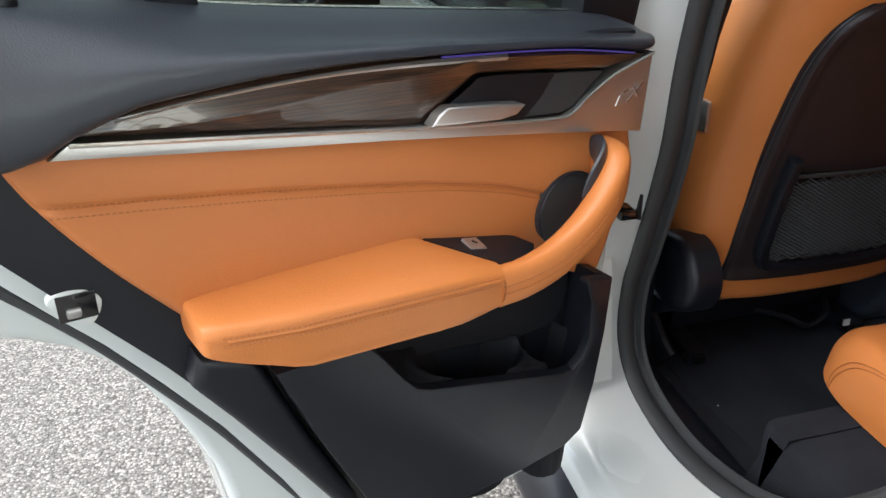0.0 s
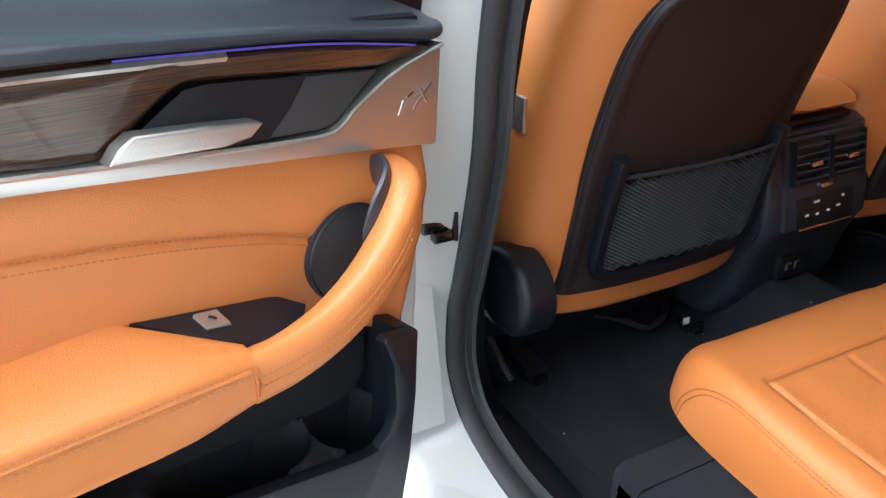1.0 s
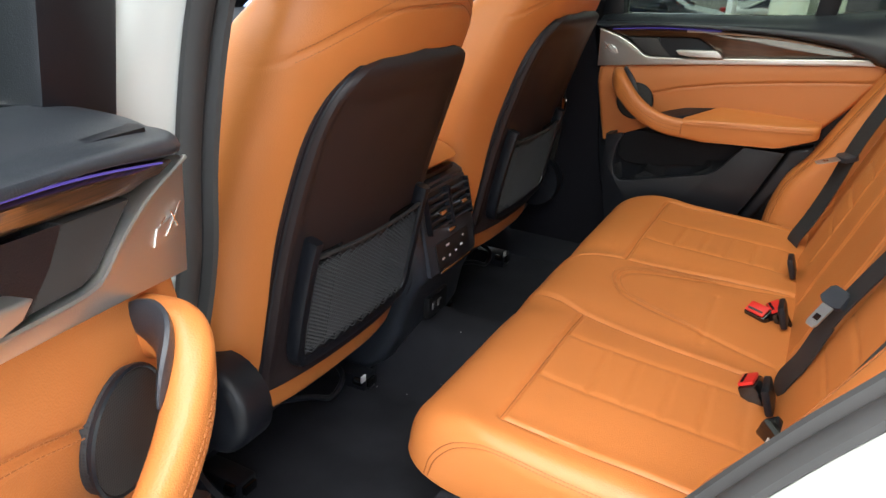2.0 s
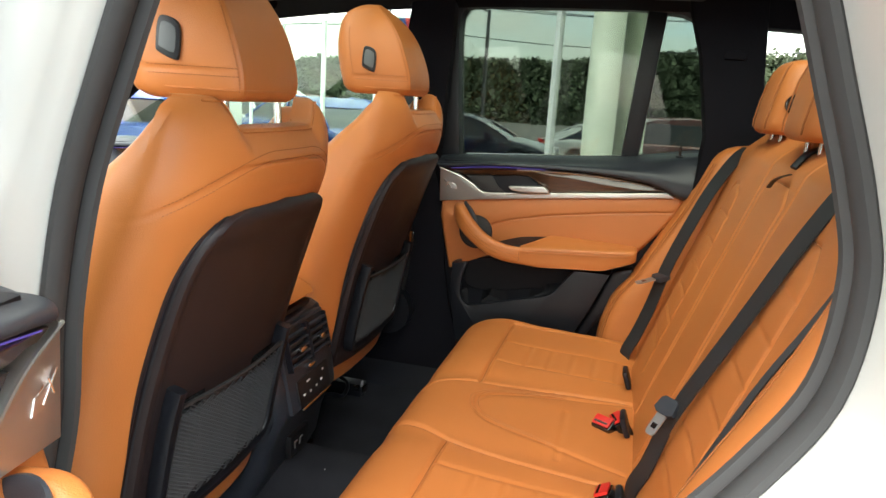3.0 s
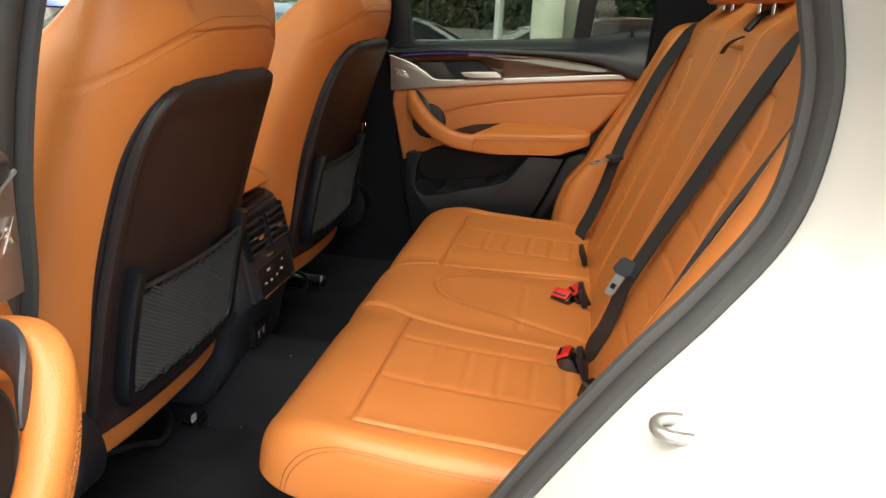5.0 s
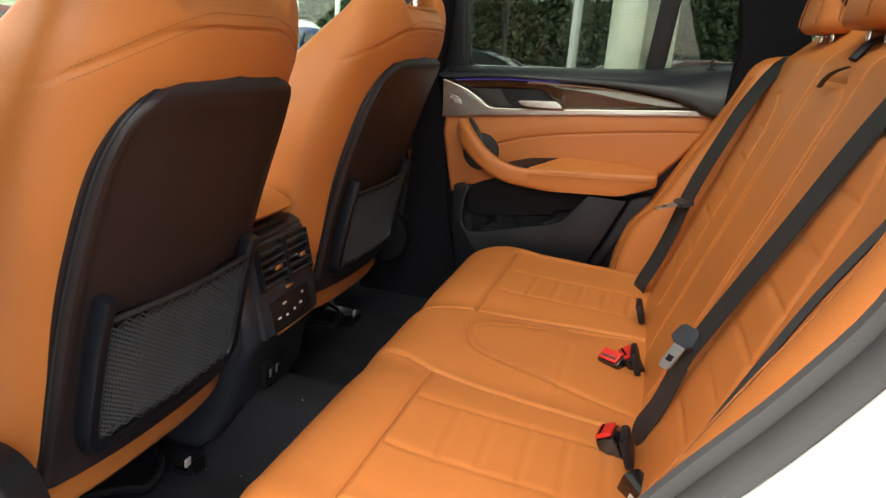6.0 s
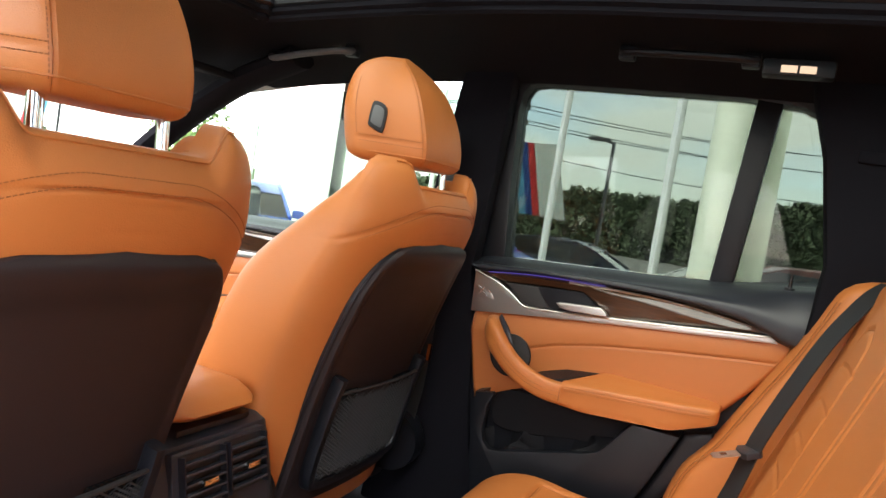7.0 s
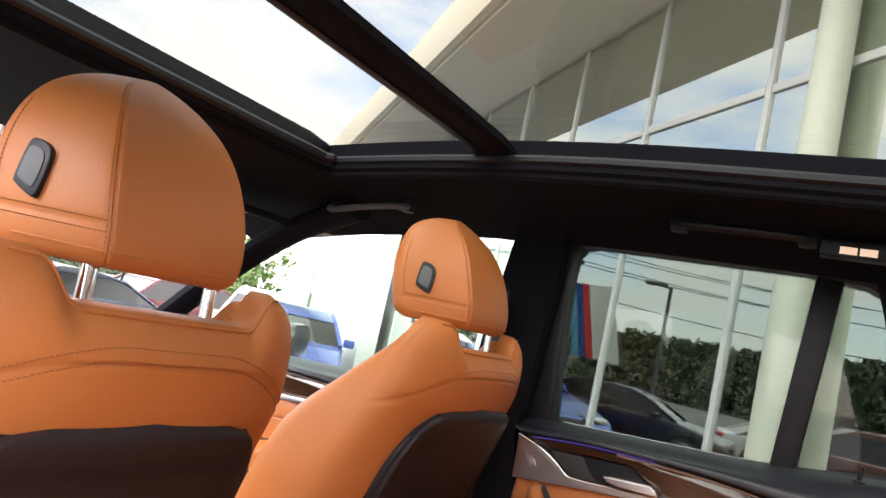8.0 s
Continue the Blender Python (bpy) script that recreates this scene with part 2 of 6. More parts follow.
def box(x0, x1, y0, y1, z0, z1, bevel=0.0, seg=2):
    bm = bmesh.new()
    bmesh.ops.create_cube(bm, size=1)
    for v in bm.verts:
        v.co = Vector(((x0 + x1) / 2 + v.co.x * (x1 - x0), (y0 + y1) / 2 + v.co.y * (y1 - y0), (z0 + z1) / 2 + v.co.z * (z1 - z0)))
    if bevel:
        bmesh.ops.bevel(bm, geom=list(bm.edges), offset=bevel, segments=seg, affect="EDGES", profile=0.6, clamp_overlap=True)
    return bm


def tube(points, rx, ry=None, seg=8, up=(0, 0, 1), closed=False, taper=None, square=2.0):
    """A round or flat bar along points. taper: a factor for each share of the way; square: over 2 for a squarer section."""
    ry = ry or rx
    p = [Vector(q) for q in points]
    n = len(p)
    rings = []
    for i in range(n):
        d = (p[(i + 1) % n] - p[i - 1]) if closed else (p[min(i + 1, n - 1)] - p[max(i - 1, 0)])
        d.normalize()
        side = d.cross(Vector(up))
        side = side.normalized() if side.length > 1e-6 else Vector((1, 0, 0))
        top = side.cross(d).normalized()
        k = taper(i / (n - 1)) if taper else 1.0
        kx, ky = k if isinstance(k, tuple) else (k, k)
        ring = []
        for j in range(seg):
            a = 2 * math.pi * (j + 0.5) / seg
            c, s = math.cos(a), math.sin(a)
            c, s = math.copysign(abs(c) ** (2 / square), c), math.copysign(abs(s) ** (2 / square), s)
            ring.append(p[i] + side * (rx * kx * c) + top * (ry * ky * s))
        rings.append(ring)
    return loft(rings, loop=closed)


def disc(c, r, depth, axis="y", seg=28, bevel=0.0, squash=1.0):
    """A round plate round c, from c to c + depth along an axis."""
    ang = [2 * math.pi * i / seg for i in range(seg)]
    names = {"y": "xzy", "x": "yzx", "z": "xyz"}[axis]
    k = "xyz".index(axis)
    p, q = "xyz".index(names[0]), "xyz".index(names[1])
    return prism([(c[p] + r * math.cos(a), c[q] + r * squash * math.sin(a)) for a in ang], c[k], c[k] + depth, bevel, names)


def join(*parts):
    """Several bmeshes as one."""
    bm = bmesh.new()
    for p in parts:
        me = bpy.data.meshes.new("tmp")
        p.to_mesh(me)
        bm.from_mesh(me)
        bpy.data.meshes.remove(me)
        p.free()
    return bm


def sheet(f, us, vs, depth=None):
    """A surface f(u, v) over a grid; depth: a vector by which its back lies off, closed round the edge."""
    front = [[Vector(f(u, v)) for v in vs] for u in us]
    bm = bmesh.new()
    a = [[bm.verts.new(p) for p in row] for row in front]
    n, m = len(us), len(vs)
    for i in range(n - 1):
        for j in range(m - 1):
            bm.faces.new((a[i][j], a[i + 1][j], a[i + 1][j + 1], a[i][j + 1]))
    if depth is not None:
        d = Vector(depth)
        rim = [(i, 0) for i in range(n)] + [(n - 1, j) for j in range(1, m)] + [(i, m - 1) for i in range(n - 2, -1, -1)] + [(0, j) for j in range(m - 2, 0, -1)]
        back = [[bm.verts.new(p + d) for p in row] for row in front]
        low = {k: back[k[0]][k[1]] for k in rim}
        for k in range(len(rim)):
            p, q = rim[k], rim[(k + 1) % len(rim)]
            bm.faces.new((a[p[0]][p[1]], a[q[0]][q[1]], low[q], low[p]))
        for i in range(n - 1):
            for j in range(m - 1):
                bm.faces.new((back[i][j], back[i][j + 1], back[i + 1][j + 1], back[i + 1][j]))
    bmesh.ops.recalc_face_normals(bm, faces=bm.faces)
    return bm


def steps(a, b, n):
    return [a + (b - a) * i / (n - 1) for i in range(n)]


def part(name, bm, mat, parent=None, label="", flip=False, sharp=38):
    """Links a bmesh as one mesh object, under a thing or a part where one is given."""
    if flip:
        for v in bm.verts:
            v.co.x = -v.co.x
        bmesh.ops.reverse_faces(bm, faces=bm.faces)
    me = bpy.data.meshes.new(name)
    bm.to_mesh(me)
    bm.free()
    for p in me.polygons:
        p.use_smooth = True
    me.set_sharp_from_angle(angle=radians(sharp))
    me.materials.append(mat)
    ob = new(name, me)
    if parent is not None:
        ob.parent = parent
    if label:
        tagged(ob, label)
    return ob


def thing(name, m, label, category, group="", kind=""):
    ob = new(name)
    ob.empty_display_size = 0.05
    ob.matrix_basis = m
    return tagged(ob, label, category, group, kind)


def stitches(points, r=0.0006, length=0.0032, gap=0.0018, up=(0, 0, 1)):
    """A row of short thread stitches along a curve."""
    p = [Vector(q) for q in points]
    bm = bmesh.new()
    carry, on = 0.0, True
    run = [p[0]]
    out = []
    for a, b in zip(p, p[1:]):
        d = (b - a).length
        pos = 0.0
        while pos < d:
            need = (length if on else gap) - carry
            if pos + need <= d:
                pos += need
                q = a + (b - a) * (pos / d)
                if on:
                    out.append((run[0], q))
                run = [q]
                on, carry = not on, 0.0
            else:
                carry += d - pos
                pos = d
    for a, b in out:
        d = (b - a).normalized()
        s = d.cross(Vector(up))
        s = (s.normalized() if s.length > 1e-6 else Vector((1, 0, 0))) * r
        t = s.cross(d).normalized() * r
        ring0 = [bm.verts.new(a + v) for v in (s, t, -s, -t)]
        ring1 = [bm.verts.new(b + v) for v in (s, t, -s, -t)]
        for j in range(4):
            bm.faces.new((ring0[j], ring0[(j + 1) % 4], ring1[(j + 1) % 4], ring1[j]))
        bm.faces.new(ring0[::-1])
        bm.faces.new(ring1)
    bmesh.ops.recalc_face_normals(bm, faces=bm.faces)
    return bm


def groove(x, y, lines, width):
    """How deep (0 to 1) a point lies in the nearest of some seam lines, each a list of points."""
    best = 9.0
    for line in lines:
        for (ax, ay), (bx, by) in zip(line, line[1:]):
            dx, dy = bx - ax, by - ay
            t = ((x - ax) * dx + (y - ay) * dy) / (dx * dx + dy * dy)
            t = min(max(t, 0), 1)
            best = min(best, (x - ax - t * dx) ** 2 + (y - ay - t * dy) ** 2)
    return math.exp(-best / (width * width))


# ---- the ground and the building ----
def ground_z(x, y):
    """The lot falls away gently ahead of the car."""
    return -0.05 * max(0.0, y - 1.2) if y < 14 else -0.64 - 0.01 * (y - 14)


xs = [-900, -300, -100, -40, -20, -10, -6, -4, -3, -2, -1, 0, 1, 2, 3, 4, 6, 8, 12, 20, 40, 100, 300, 900]
ys = [-900, -300, -100, -40, -20, -10, -6, -4, -3, -2, -1, 0, 1.2, 3, 5, 8, 11, 14, 20, 40, 70, 100, 300, 900]
ground = part("ground", sheet(lambda x, y: (x, y, ground_z(x, y)), xs, ys), ASPHALT)
tagged(ground, "worn grey asphalt car park with pale stones", "ground", kind="structure")

FACADE = Matrix.Translation((4.28, 0.23, 0)) @ Matrix(((0.6872, -0.7265, 0, 0), (0.7265, 0.6872, 0, 0), (0, 0, 1, 0), (0, 0, 0, 1)))
# local x runs along the facade, local y points out towards the car
PANE = bpy.data.materials.new("coated facade glass")
PANE.use_nodes = True
pb = PANE.node_tree.nodes["Principled BSDF"]
pb.inputs["Base Color"].default_value, pb.inputs["Metallic"].default_value, pb.inputs["Roughness"].default_value = (0.66, 0.69, 0.64, 1), 1.0, 0.012
FRAME_GREY = material("pale grey painted mullion", (0.74, 0.76, 0.75), 0.45, metal=0.0, vary=0.05)
STUCCO = material("beige cladding", (0.80, 0.74, 0.60), 0.8, vary=0.05, scale=3)
STUCCO_DARK = material("warm grey soffit", (0.76, 0.72, 0.60), 0.85, vary=0.05, scale=3)
WHITE_CLAD = material("white cladding", (0.82, 0.83, 0.80), 0.55, vary=0.03, scale=2)
CREAM = material("cream painted steel", (0.72, 0.76, 0.62), 0.5, vary=0.03)

showroom = thing("showroom_building", FACADE, "glass-fronted car showroom with a deep beige roof overhang", "building", kind="structure")
mull_at = [1.475 * (i - 7) - 0.21 for i in range(23)]
FD = 1.15
part("back_wall", box(-10.8, 22.3, -0.9, -0.35, -1.0, 4.54), STUCCO_DARK, showroom)
for i, s in enumerate(mull_at):
    part("mullion", box(s - 0.026, s + 0.026, -0.06, 0.022, -1.0, 4.54, 0.004), FRAME_GREY, showroom)
    if i < 22:
        for z0, z1 in ((-1.0, 3.29), (3.37, 4.50)):
            w = 0.0016 * ((i * 7) % 5 - 2)
            part("pane", loft([[(s + 0.035, 0.0 + w, z0), (s + 1.44, 0.0, z0), (s + 1.44, 0.0 - w, z1), (s + 0.035, 0.0, z1)],
                               [(s + 0.035, -0.012 + w, z0), (s + 1.44, -0.012, z0), (s + 1.44, -0.012 - w, z1), (s + 0.035, -0.012, z1)]]), PANE, showroom)
        part("transom", box(s + 0.036, s + 1.439, -0.055, 0.02, 3.30, 3.36, 0.004), FRAME_GREY, showroom)
part("soffit", box(-11.5, 22.0, -0.9, FD, 4.542, 4.70), STUCCO_DARK, showroom, "warm grey soffit under the roof overhang")
part("fascia", box(-11.6, 22.1, FD + 0.002, FD + 0.12, 4.60, 5.25, 0.02), STUCCO, showroom, "beige fascia of the roof overhang")
part("roof", box(-11.5, 22.0, -9.0, FD, 4.704, 5.1), STUCCO, showroom)
part("portal", box(9.2, 17.5, 0.10, 0.45, -1.0, 4.538, 0.02), WHITE_CLAD, showroom, "plain white cladding panel")
column = part("column", disc((-0.86, 0.14, -0.3), 0.105, 4.84, "z", 32), CREAM, showroom, "slim cream steel column")


# ---- the car's body: the left rear door opening and its pillars ----
OPENING = [(-0.101, 1.43), (-0.058, 1.33), (-0.013, 1.21), (0.016, 1.075), (0.028, 0.955), (0.052, 0.85), (0.085, 0.735), (0.106, 0.66),
           (0.104, 0.56), (0.045, 0.49), (-0.095, 0.468), (-0.247, 0.505), (-0.35, 0.57), (-0.44, 0.68), (-0.522, 0.82), (-0.598, 0.94),
           (-0.662, 1.03), (-0.706, 1.11), (-0.716, 1.2), (-0.703, 1.265), (-0.678, 1.34), (-0.642, 1.44), (-0.595, 1.525), (-0.53, 1.565),
           (-0.4, 1.58), (-0.25, 1.572), (-0.158, 1.525)]
ring_yz = spline([(0, y, z) for y, z in OPENING], 5, closed=True)


def swept(profile, side=-1):
    """A profile (outward offset, distance from the car's middle) swept round the door opening."""
    n = len(ring_yz)
    rings = []
    for i in range(n):
        d = (ring_yz[(i + 1) % n] - ring_yz[i - 1]).normalized()
        out = Vector((0, -d.z, d.y))
        if out.dot(ring_yz[i] - Vector((0, -0.33, 1.02))) < 0:
            out = -out
        lean = 0.62 * min(1, max(0, (ring_yz[i].z - 1.02) / 0.22)) * (ring_yz[i].y > -0.3)
        rings.append([Vector((side * (x - max(0, x - 0.776) * lean), ring_yz[i].y + out.y * o, ring_yz[i].z + out.z * o)) for o, x in profile])
    return loft(rings, closed=True, loop=True)


body = thing("car_body", pose(0, 0, 0), "white car body shell with an open rear door aperture", "car body")
part("door_aperture", swept([(0.004, 0.752), (0.006, 0.775), (0.012, 0.80), (0.018, 0.84), (0.024, 0.88), (0.034, 0.905), (0.055, 0.918), (0.10, 0.925), (0.10, 0.87), (0.05, 0.76)]), WHITE, body, "white painted door jamb")
part("inner_trim", swept([(0.002, 0.748), (-0.002, 0.738), (0.040, 0.70), (0.064, 0.675), (0.085, 0.665), (0.085, 0.74)]), BLACK, body, "black plastic jamb trim")
seal = thing("door_seal", pose(0, 0, 0), "grey-black rubber door seal round the rear door opening", "door seal")
part("bulb", swept([(0.010 * math.cos(a) + 0.0, 0.757 + 0.016 * math.sin(a)) for a in [2 * math.pi * k / 10 for k in range(10)]]), RUBBER, seal)
part("lip", swept([(0.008, 0.742), (-0.012, 0.733), (-0.014, 0.727), (0.006, 0.731)]), RUBBER, seal)
# sill cladding, outer panels and roof of the shell
part("sill_cladding", prism([(-0.97, 0.27), (-0.985, 0.33), (-0.97, 0.38), (-0.935, 0.405), (-0.87, 0.41), (-0.86, 0.27)], -0.62, 1.5, 0.01, "xzy"), BLACK, body, "dark unpainted sill cladding")
part("sill", prism([(-0.93, 0.405), (-0.915, 0.43), (-0.85, 0.455), (-0.74, 0.455), (-0.74, 0.35), (-0.93, 0.35)], -0.4, 1.3, 0.006, "xzy"), WHITE, body)
QUARTER = [(-0.75, 1.02), (-0.79, 1.10), (-0.80, 1.2), (-0.86, 1.22), (-1.9, 1.2), (-2.0, 0.75), (-1.75, 0.6), (-1.55, 0.78), (-1.25, 0.86), (-0.95, 0.78), (-0.75, 0.62), (-0.62, 0.5), (-0.5, 0.5), (-0.60, 0.78)]
part("quarter_panel", prism(QUARTER, -0.94, -0.90, 0.012, "yzx"), WHITE, body, "white rear quarter panel")
part("quarter_panel", prism(QUARTER, 0.94, 0.86, 0.012, "yzx"), WHITE, body)
part("pillar_cover", prism([(-0.722, 1.20), (-0.689, 1.266), (-0.668, 1.319), (-0.649, 1.375), (-0.634, 1.42), (-0.59, 1.53), (-0.67, 1.58), (-0.80, 1.42), (-0.88, 1.20)], -0.945, -0.932, 0.004, "yzx"), GLOSS_BLACK, body, "gloss black window pillar cover")
part("window_channel", tube([(-0.946, y, z) for y, z in spline2([(-0.735, 1.19), (-0.697, 1.266), (-0.676, 1.319), (-0.657, 1.375), (-0.642, 1.42), (-0.60, 1.53)], 4)], 0.007, 0.007, 8, up=(1, 0, 0)), RUBBER, body, "grey-black rubber window channel")
part("pillar_cover", prism([(0.12, 1.06), (-0.03, 1.43), (-0.09, 1.55), (-0.05, 1.55), (0.02, 1.43), (0.17, 1.06)], -0.85, -0.835, 0.006, "yzx"), GLOSS_BLACK, body)
part("quarter_glass", prism([(-0.80, 1.23), (-0.72, 1.44), (-0.68, 1.5), (-1.3, 1.46), (-1.55, 1.25)], -0.91, -0.905, 0, "yzx"), GLASS_SIDE, body)
part("front_door", prism([(0.17, 1.06), (0.19, 0.72), (0.22, 0.5), (0.3, 0.44), (1.15, 0.44), (1.3, 0.8), (1.32, 1.04)], -0.955, -0.90, 0.015, "yzx"), WHITE, body, "closed white front door")
part("front_door_trim", prism([(0.19, 1.06), (0.21, 0.72), (0.24, 0.5), (1.15, 0.46), (1.3, 0.8), (1.32, 1.07)], -0.895, -0.70, 0.02, "yzx"), BLACK, body)
part("front_door_glass", prism([(0.16, 1.09), (0.02, 1.5), (0.6, 1.49), (1.25, 1.1)], -0.86, -0.855, 0, "yzx"), GLASS_SIDE, body)
part("b_pillar", join(prism([(0.16, 1.08), (0.06, 0.5), (0.2, 0.44), (0.26, 0.6), (0.20, 1.08)], -0.90, -0.80, 0.0, "yzx"), prism([(0.16, 1.08), (0.20, 1.08), (0.02, 1.53), (-0.12, 1.55)], -0.825, -0.78, 0.0, "yzx")), WHITE, body)
# roof skin round the glass roof
SX, SY0, SY1 = 0.42, -1.0, 0.50


def roof_z(x, y):
    """The headliner's height: crowned both ways."""
    return 1.652 - 0.072 * max(0.0, y + 0.35) ** 2 - 0.09 * max(0.0, -0.9 - y) ** 2 - 0.13 * max(0.0, abs(x) - 0.36) - 0.38 * max(0.0, abs(x) - 0.46) ** 2


def roof_part(x0, x1, y0, y1, lift, nx=10, ny=16):
    return sheet(lambda x, y: (x, y, roof_z(x, y) + lift), steps(x0, x1, nx), steps(y0, y1, ny), (0, 0, 0.006))


GX, GY0, GY1 = SX + 0.035, SY0 - 0.035, SY1 + 0.035
for a in ((-0.74, -GX, -1.7, 0.95), (GX, 0.74, -1.7, 0.95), (-GX, GX, GY1, 0.95), (-GX, GX, -1.7, GY0)):
    part("roof_skin", roof_part(*a, 0.07), WHITE, body)
part("roof_rail", tube(spline([(-0.74, 0.9, 1.50), (-0.77, 0.3, 1.61), (-0.775, -0.3, 1.645), (-0.77, -0.9, 1.62), (-0.74, -1.6, 1.54)], 6), 0.035, 0.05, 10), WHITE, body)
part("roof_rail", tube(spline([(0.74, 0.9, 1.50), (0.77, 0.3, 1.61), (0.775, -0.3, 1.645), (0.77, -0.9, 1.62), (0.74, -1.6, 1.54)], 6), 0.035, 0.05, 10), WHITE, body)
part("tailgate", prism([(-0.88, 0.5), (-0.86, 1.06), (0.86, 1.06), (0.88, 0.5)], -1.95, -1.85, 0.02, "xzy"), WHITE, body)
part("rear_window", prism([(-0.80, 1.06), (-0.68, 1.5), (0.68, 1.5), (0.80, 1.06)], -1.90, -1.894, 0.0, "xzy"), GLASS_PRIVACY, body, "tinted rear window pane")
part("front_door_glass", prism([(0.16, 1.09), (0.02, 1.56), (0.6, 1.50), (1.25, 1.1)], 0.80, 0.805, 0, "yzx"), GLASS_FRONT, body, "green-tinted front window pane")
part("windscreen", prism([(-0.7, 1.05), (-0.56, 1.47), (0.56, 1.47), (0.7, 1.05)], 1.32, 1.326, 0, "xzy"), GLASS_SIDE, body)
part("bonnet", sheet(lambda x, y: (x, y, 1.04 - 0.05 * (y - 1.3) - 0.10 * x * x), steps(-0.8, 0.8, 9), steps(1.3, 2.5, 7), (0, 0, -0.5)), WHITE, body, "white bonnet")
part("underbody", box(-0.86, 0.88, -1.9, 2.4, 0.24, 0.34, 0.02), BLACK, body)
part("a_pillar", tube(spline([(0.66, 1.28, 1.07), (0.645, 1.0, 1.30), (0.61, 0.74, 1.46), (0.58, 0.5, 1.55)], 6), 0.045, 0.03, 10), CLOTH, body, "black cloth windscreen pillar trim")
part("a_pillar", tube(spline([(-0.66, 1.28, 1.07), (-0.645, 1.0, 1.30), (-0.61, 0.74, 1.46), (-0.58, 0.5, 1.55)], 6), 0.045, 0.03, 10), CLOTH, body)

# ---- floor, headliner, inner pillars ----
def floor_z(x, y):
    z = 0.40 + 0.13 * math.exp(-(x / 0.11) ** 4)
    z += 0.02 * max(0, abs(x) - 0.55) / 0.1
    return z + 0.006 * noise.noise((x * 9, y * 9, 0)) + 0.003 * noise.noise((x * 31, y * 31, 3))


floor = part("floor", sheet(lambda x, y: (x, y, floor_z(x, y)), steps(-0.745, 0.745, 80), steps(-0.45, 1.3, 80), (0, 0, -0.05)), CARPET)
tagged(floor, "black carpeted car floor with specks of dust", "floor", kind="structure")
mat = part("floor_mat", sheet(lambda u, v: (-0.40 + u * (0.21 + 0.02 * v), 0.08 + 0.26 * v, 0.412 + 0.006 * noise.noise((u * 5, v * 5, 7)) + 0.01 * max(0, v)), steps(-1, 1, 24), steps(-1, 1, 24), (0, 0, -0.008)), CARPET)
tagged(mat, "black carpet floor mat in the footwell", "floor mat")
kick = part("seat_plinth", sheet(lambda x, s: (x, -0.175 - 0.06 * s, 0.40 + 0.21 * s + 0.004 * noise.noise((x * 12, s * 3, 1))), steps(-0.70, 0.70, 50), steps(0, 1, 10), (0, -0.03, 0)), CARPET)
tagged(kick, "black carpeted plinth under the rear bench", "plinth", kind="structure")
under = part("sill_trim", prism([(-0.745, 0.46), (-0.70, 0.462), (-0.66, 0.44), (-0.64, 0.40), (-0.745, 0.38)], -0.36, 0.9, 0.004, "xzy"), BLACK)
tagged(under, "black plastic sill trim inside the opening", "sill trim", kind="structure")
liner = thing("ceiling", pose(0, 0, 0), "black cloth headliner round a glass roof", "headliner", kind="structure")
bms = [roof_part(*a, 0.0, 14, 30) for a in ((-0.70, -SX, -1.6, 1.0), (SX, 0.745, -1.6, 1.0), (-SX, SX, SY1, 1.0), (-SX, SX, -1.6, SY0))]
part("headliner", join(*bms), CLOTH, liner)
rim = spline([(SX, SY0, 0), (SX, -0.3, 0), (SX, SY1 - 0.08, 0), (SX - 0.02, SY1 - 0.02, 0), (SX - 0.08, SY1, 0), (0, SY1, 0), (-SX + 0.08, SY1, 0), (-SX + 0.02, SY1 - 0.02, 0), (-SX, SY1 - 0.08, 0), (-SX, -0.3, 0), (-SX, SY0, 0)], 6)
roofglass = thing("glass_roof", pose(0, 0, 0), "two-pane panoramic glass roof in black frames", "sunroof")
for k, (lift, r, mat_) in enumerate(((0.000, 0.010, CLOTH), (0.014, 0.013, CLOTH), (0.030, 0.012, BLACK))):
    part("frame", tube([(p.x * (1 - 0.012 * k), p.y - 0.008 * k * (p.y > 0), roof_z(p.x, p.y) + lift) for p in rim], r, 0.011, 8), mat_, roofglass)
for k in (-1, 1):
    part("frame_wall", sheet(lambda y, s: (k * (SX + 0.012), y, roof_z(SX, y) + 0.078 * s), steps(SY0 - 0.02, SY1 + 0.02, 20), [0, 1], (k * 0.02, 0, 0)), CLOTH, roofglass)
for y_ in (SY0 - 0.012, SY1 + 0.012):
    part("frame_wall", sheet(lambda x, s: (x, y_, roof_z(x, y_) + 0.078 * s), steps(-SX - 0.01, SX + 0.01, 12), [0, 1], (0, 0.02 if y_ > 0 else -0.02, 0)), BLACK, roofglass)
part("crossbar", tube([(x, 0.072, roof_z(x, 0.072) + 0.052) for x in steps(-0.44, 0.44, 13)], 0.047, 0.016, 12, square=3), CLOTH, roofglass, "black crossbar between the panes")
part("crossbar_seal", tube([(x, 0.096, roof_z(x, 0.096) + 0.036) for x in steps(-0.43, 0.43, 13)], 0.010, 0.005, 8), BLACK, roofglass)
for y0, y1 in ((0.095, SY1 + 0.03), (SY0 - 0.03, 0.05)):
    part("pane", sheet(lambda x, y: (x, y, roof_z(0.2, y) + 0.055 - 0.05 * x * x), steps(-0.48, 0.48, 9), steps(y0, y1, 9)), GLASS_ROOF, roofglass, "tinted glass pane")


def upright(name, pts, x0, x1, label, mat=BLACK, bevel=0.01):
    ob = part(name, prism(pts, x0, x1, bevel, "yzx"), mat)
    return tagged(ob, label, "pillar trim", kind="structure")


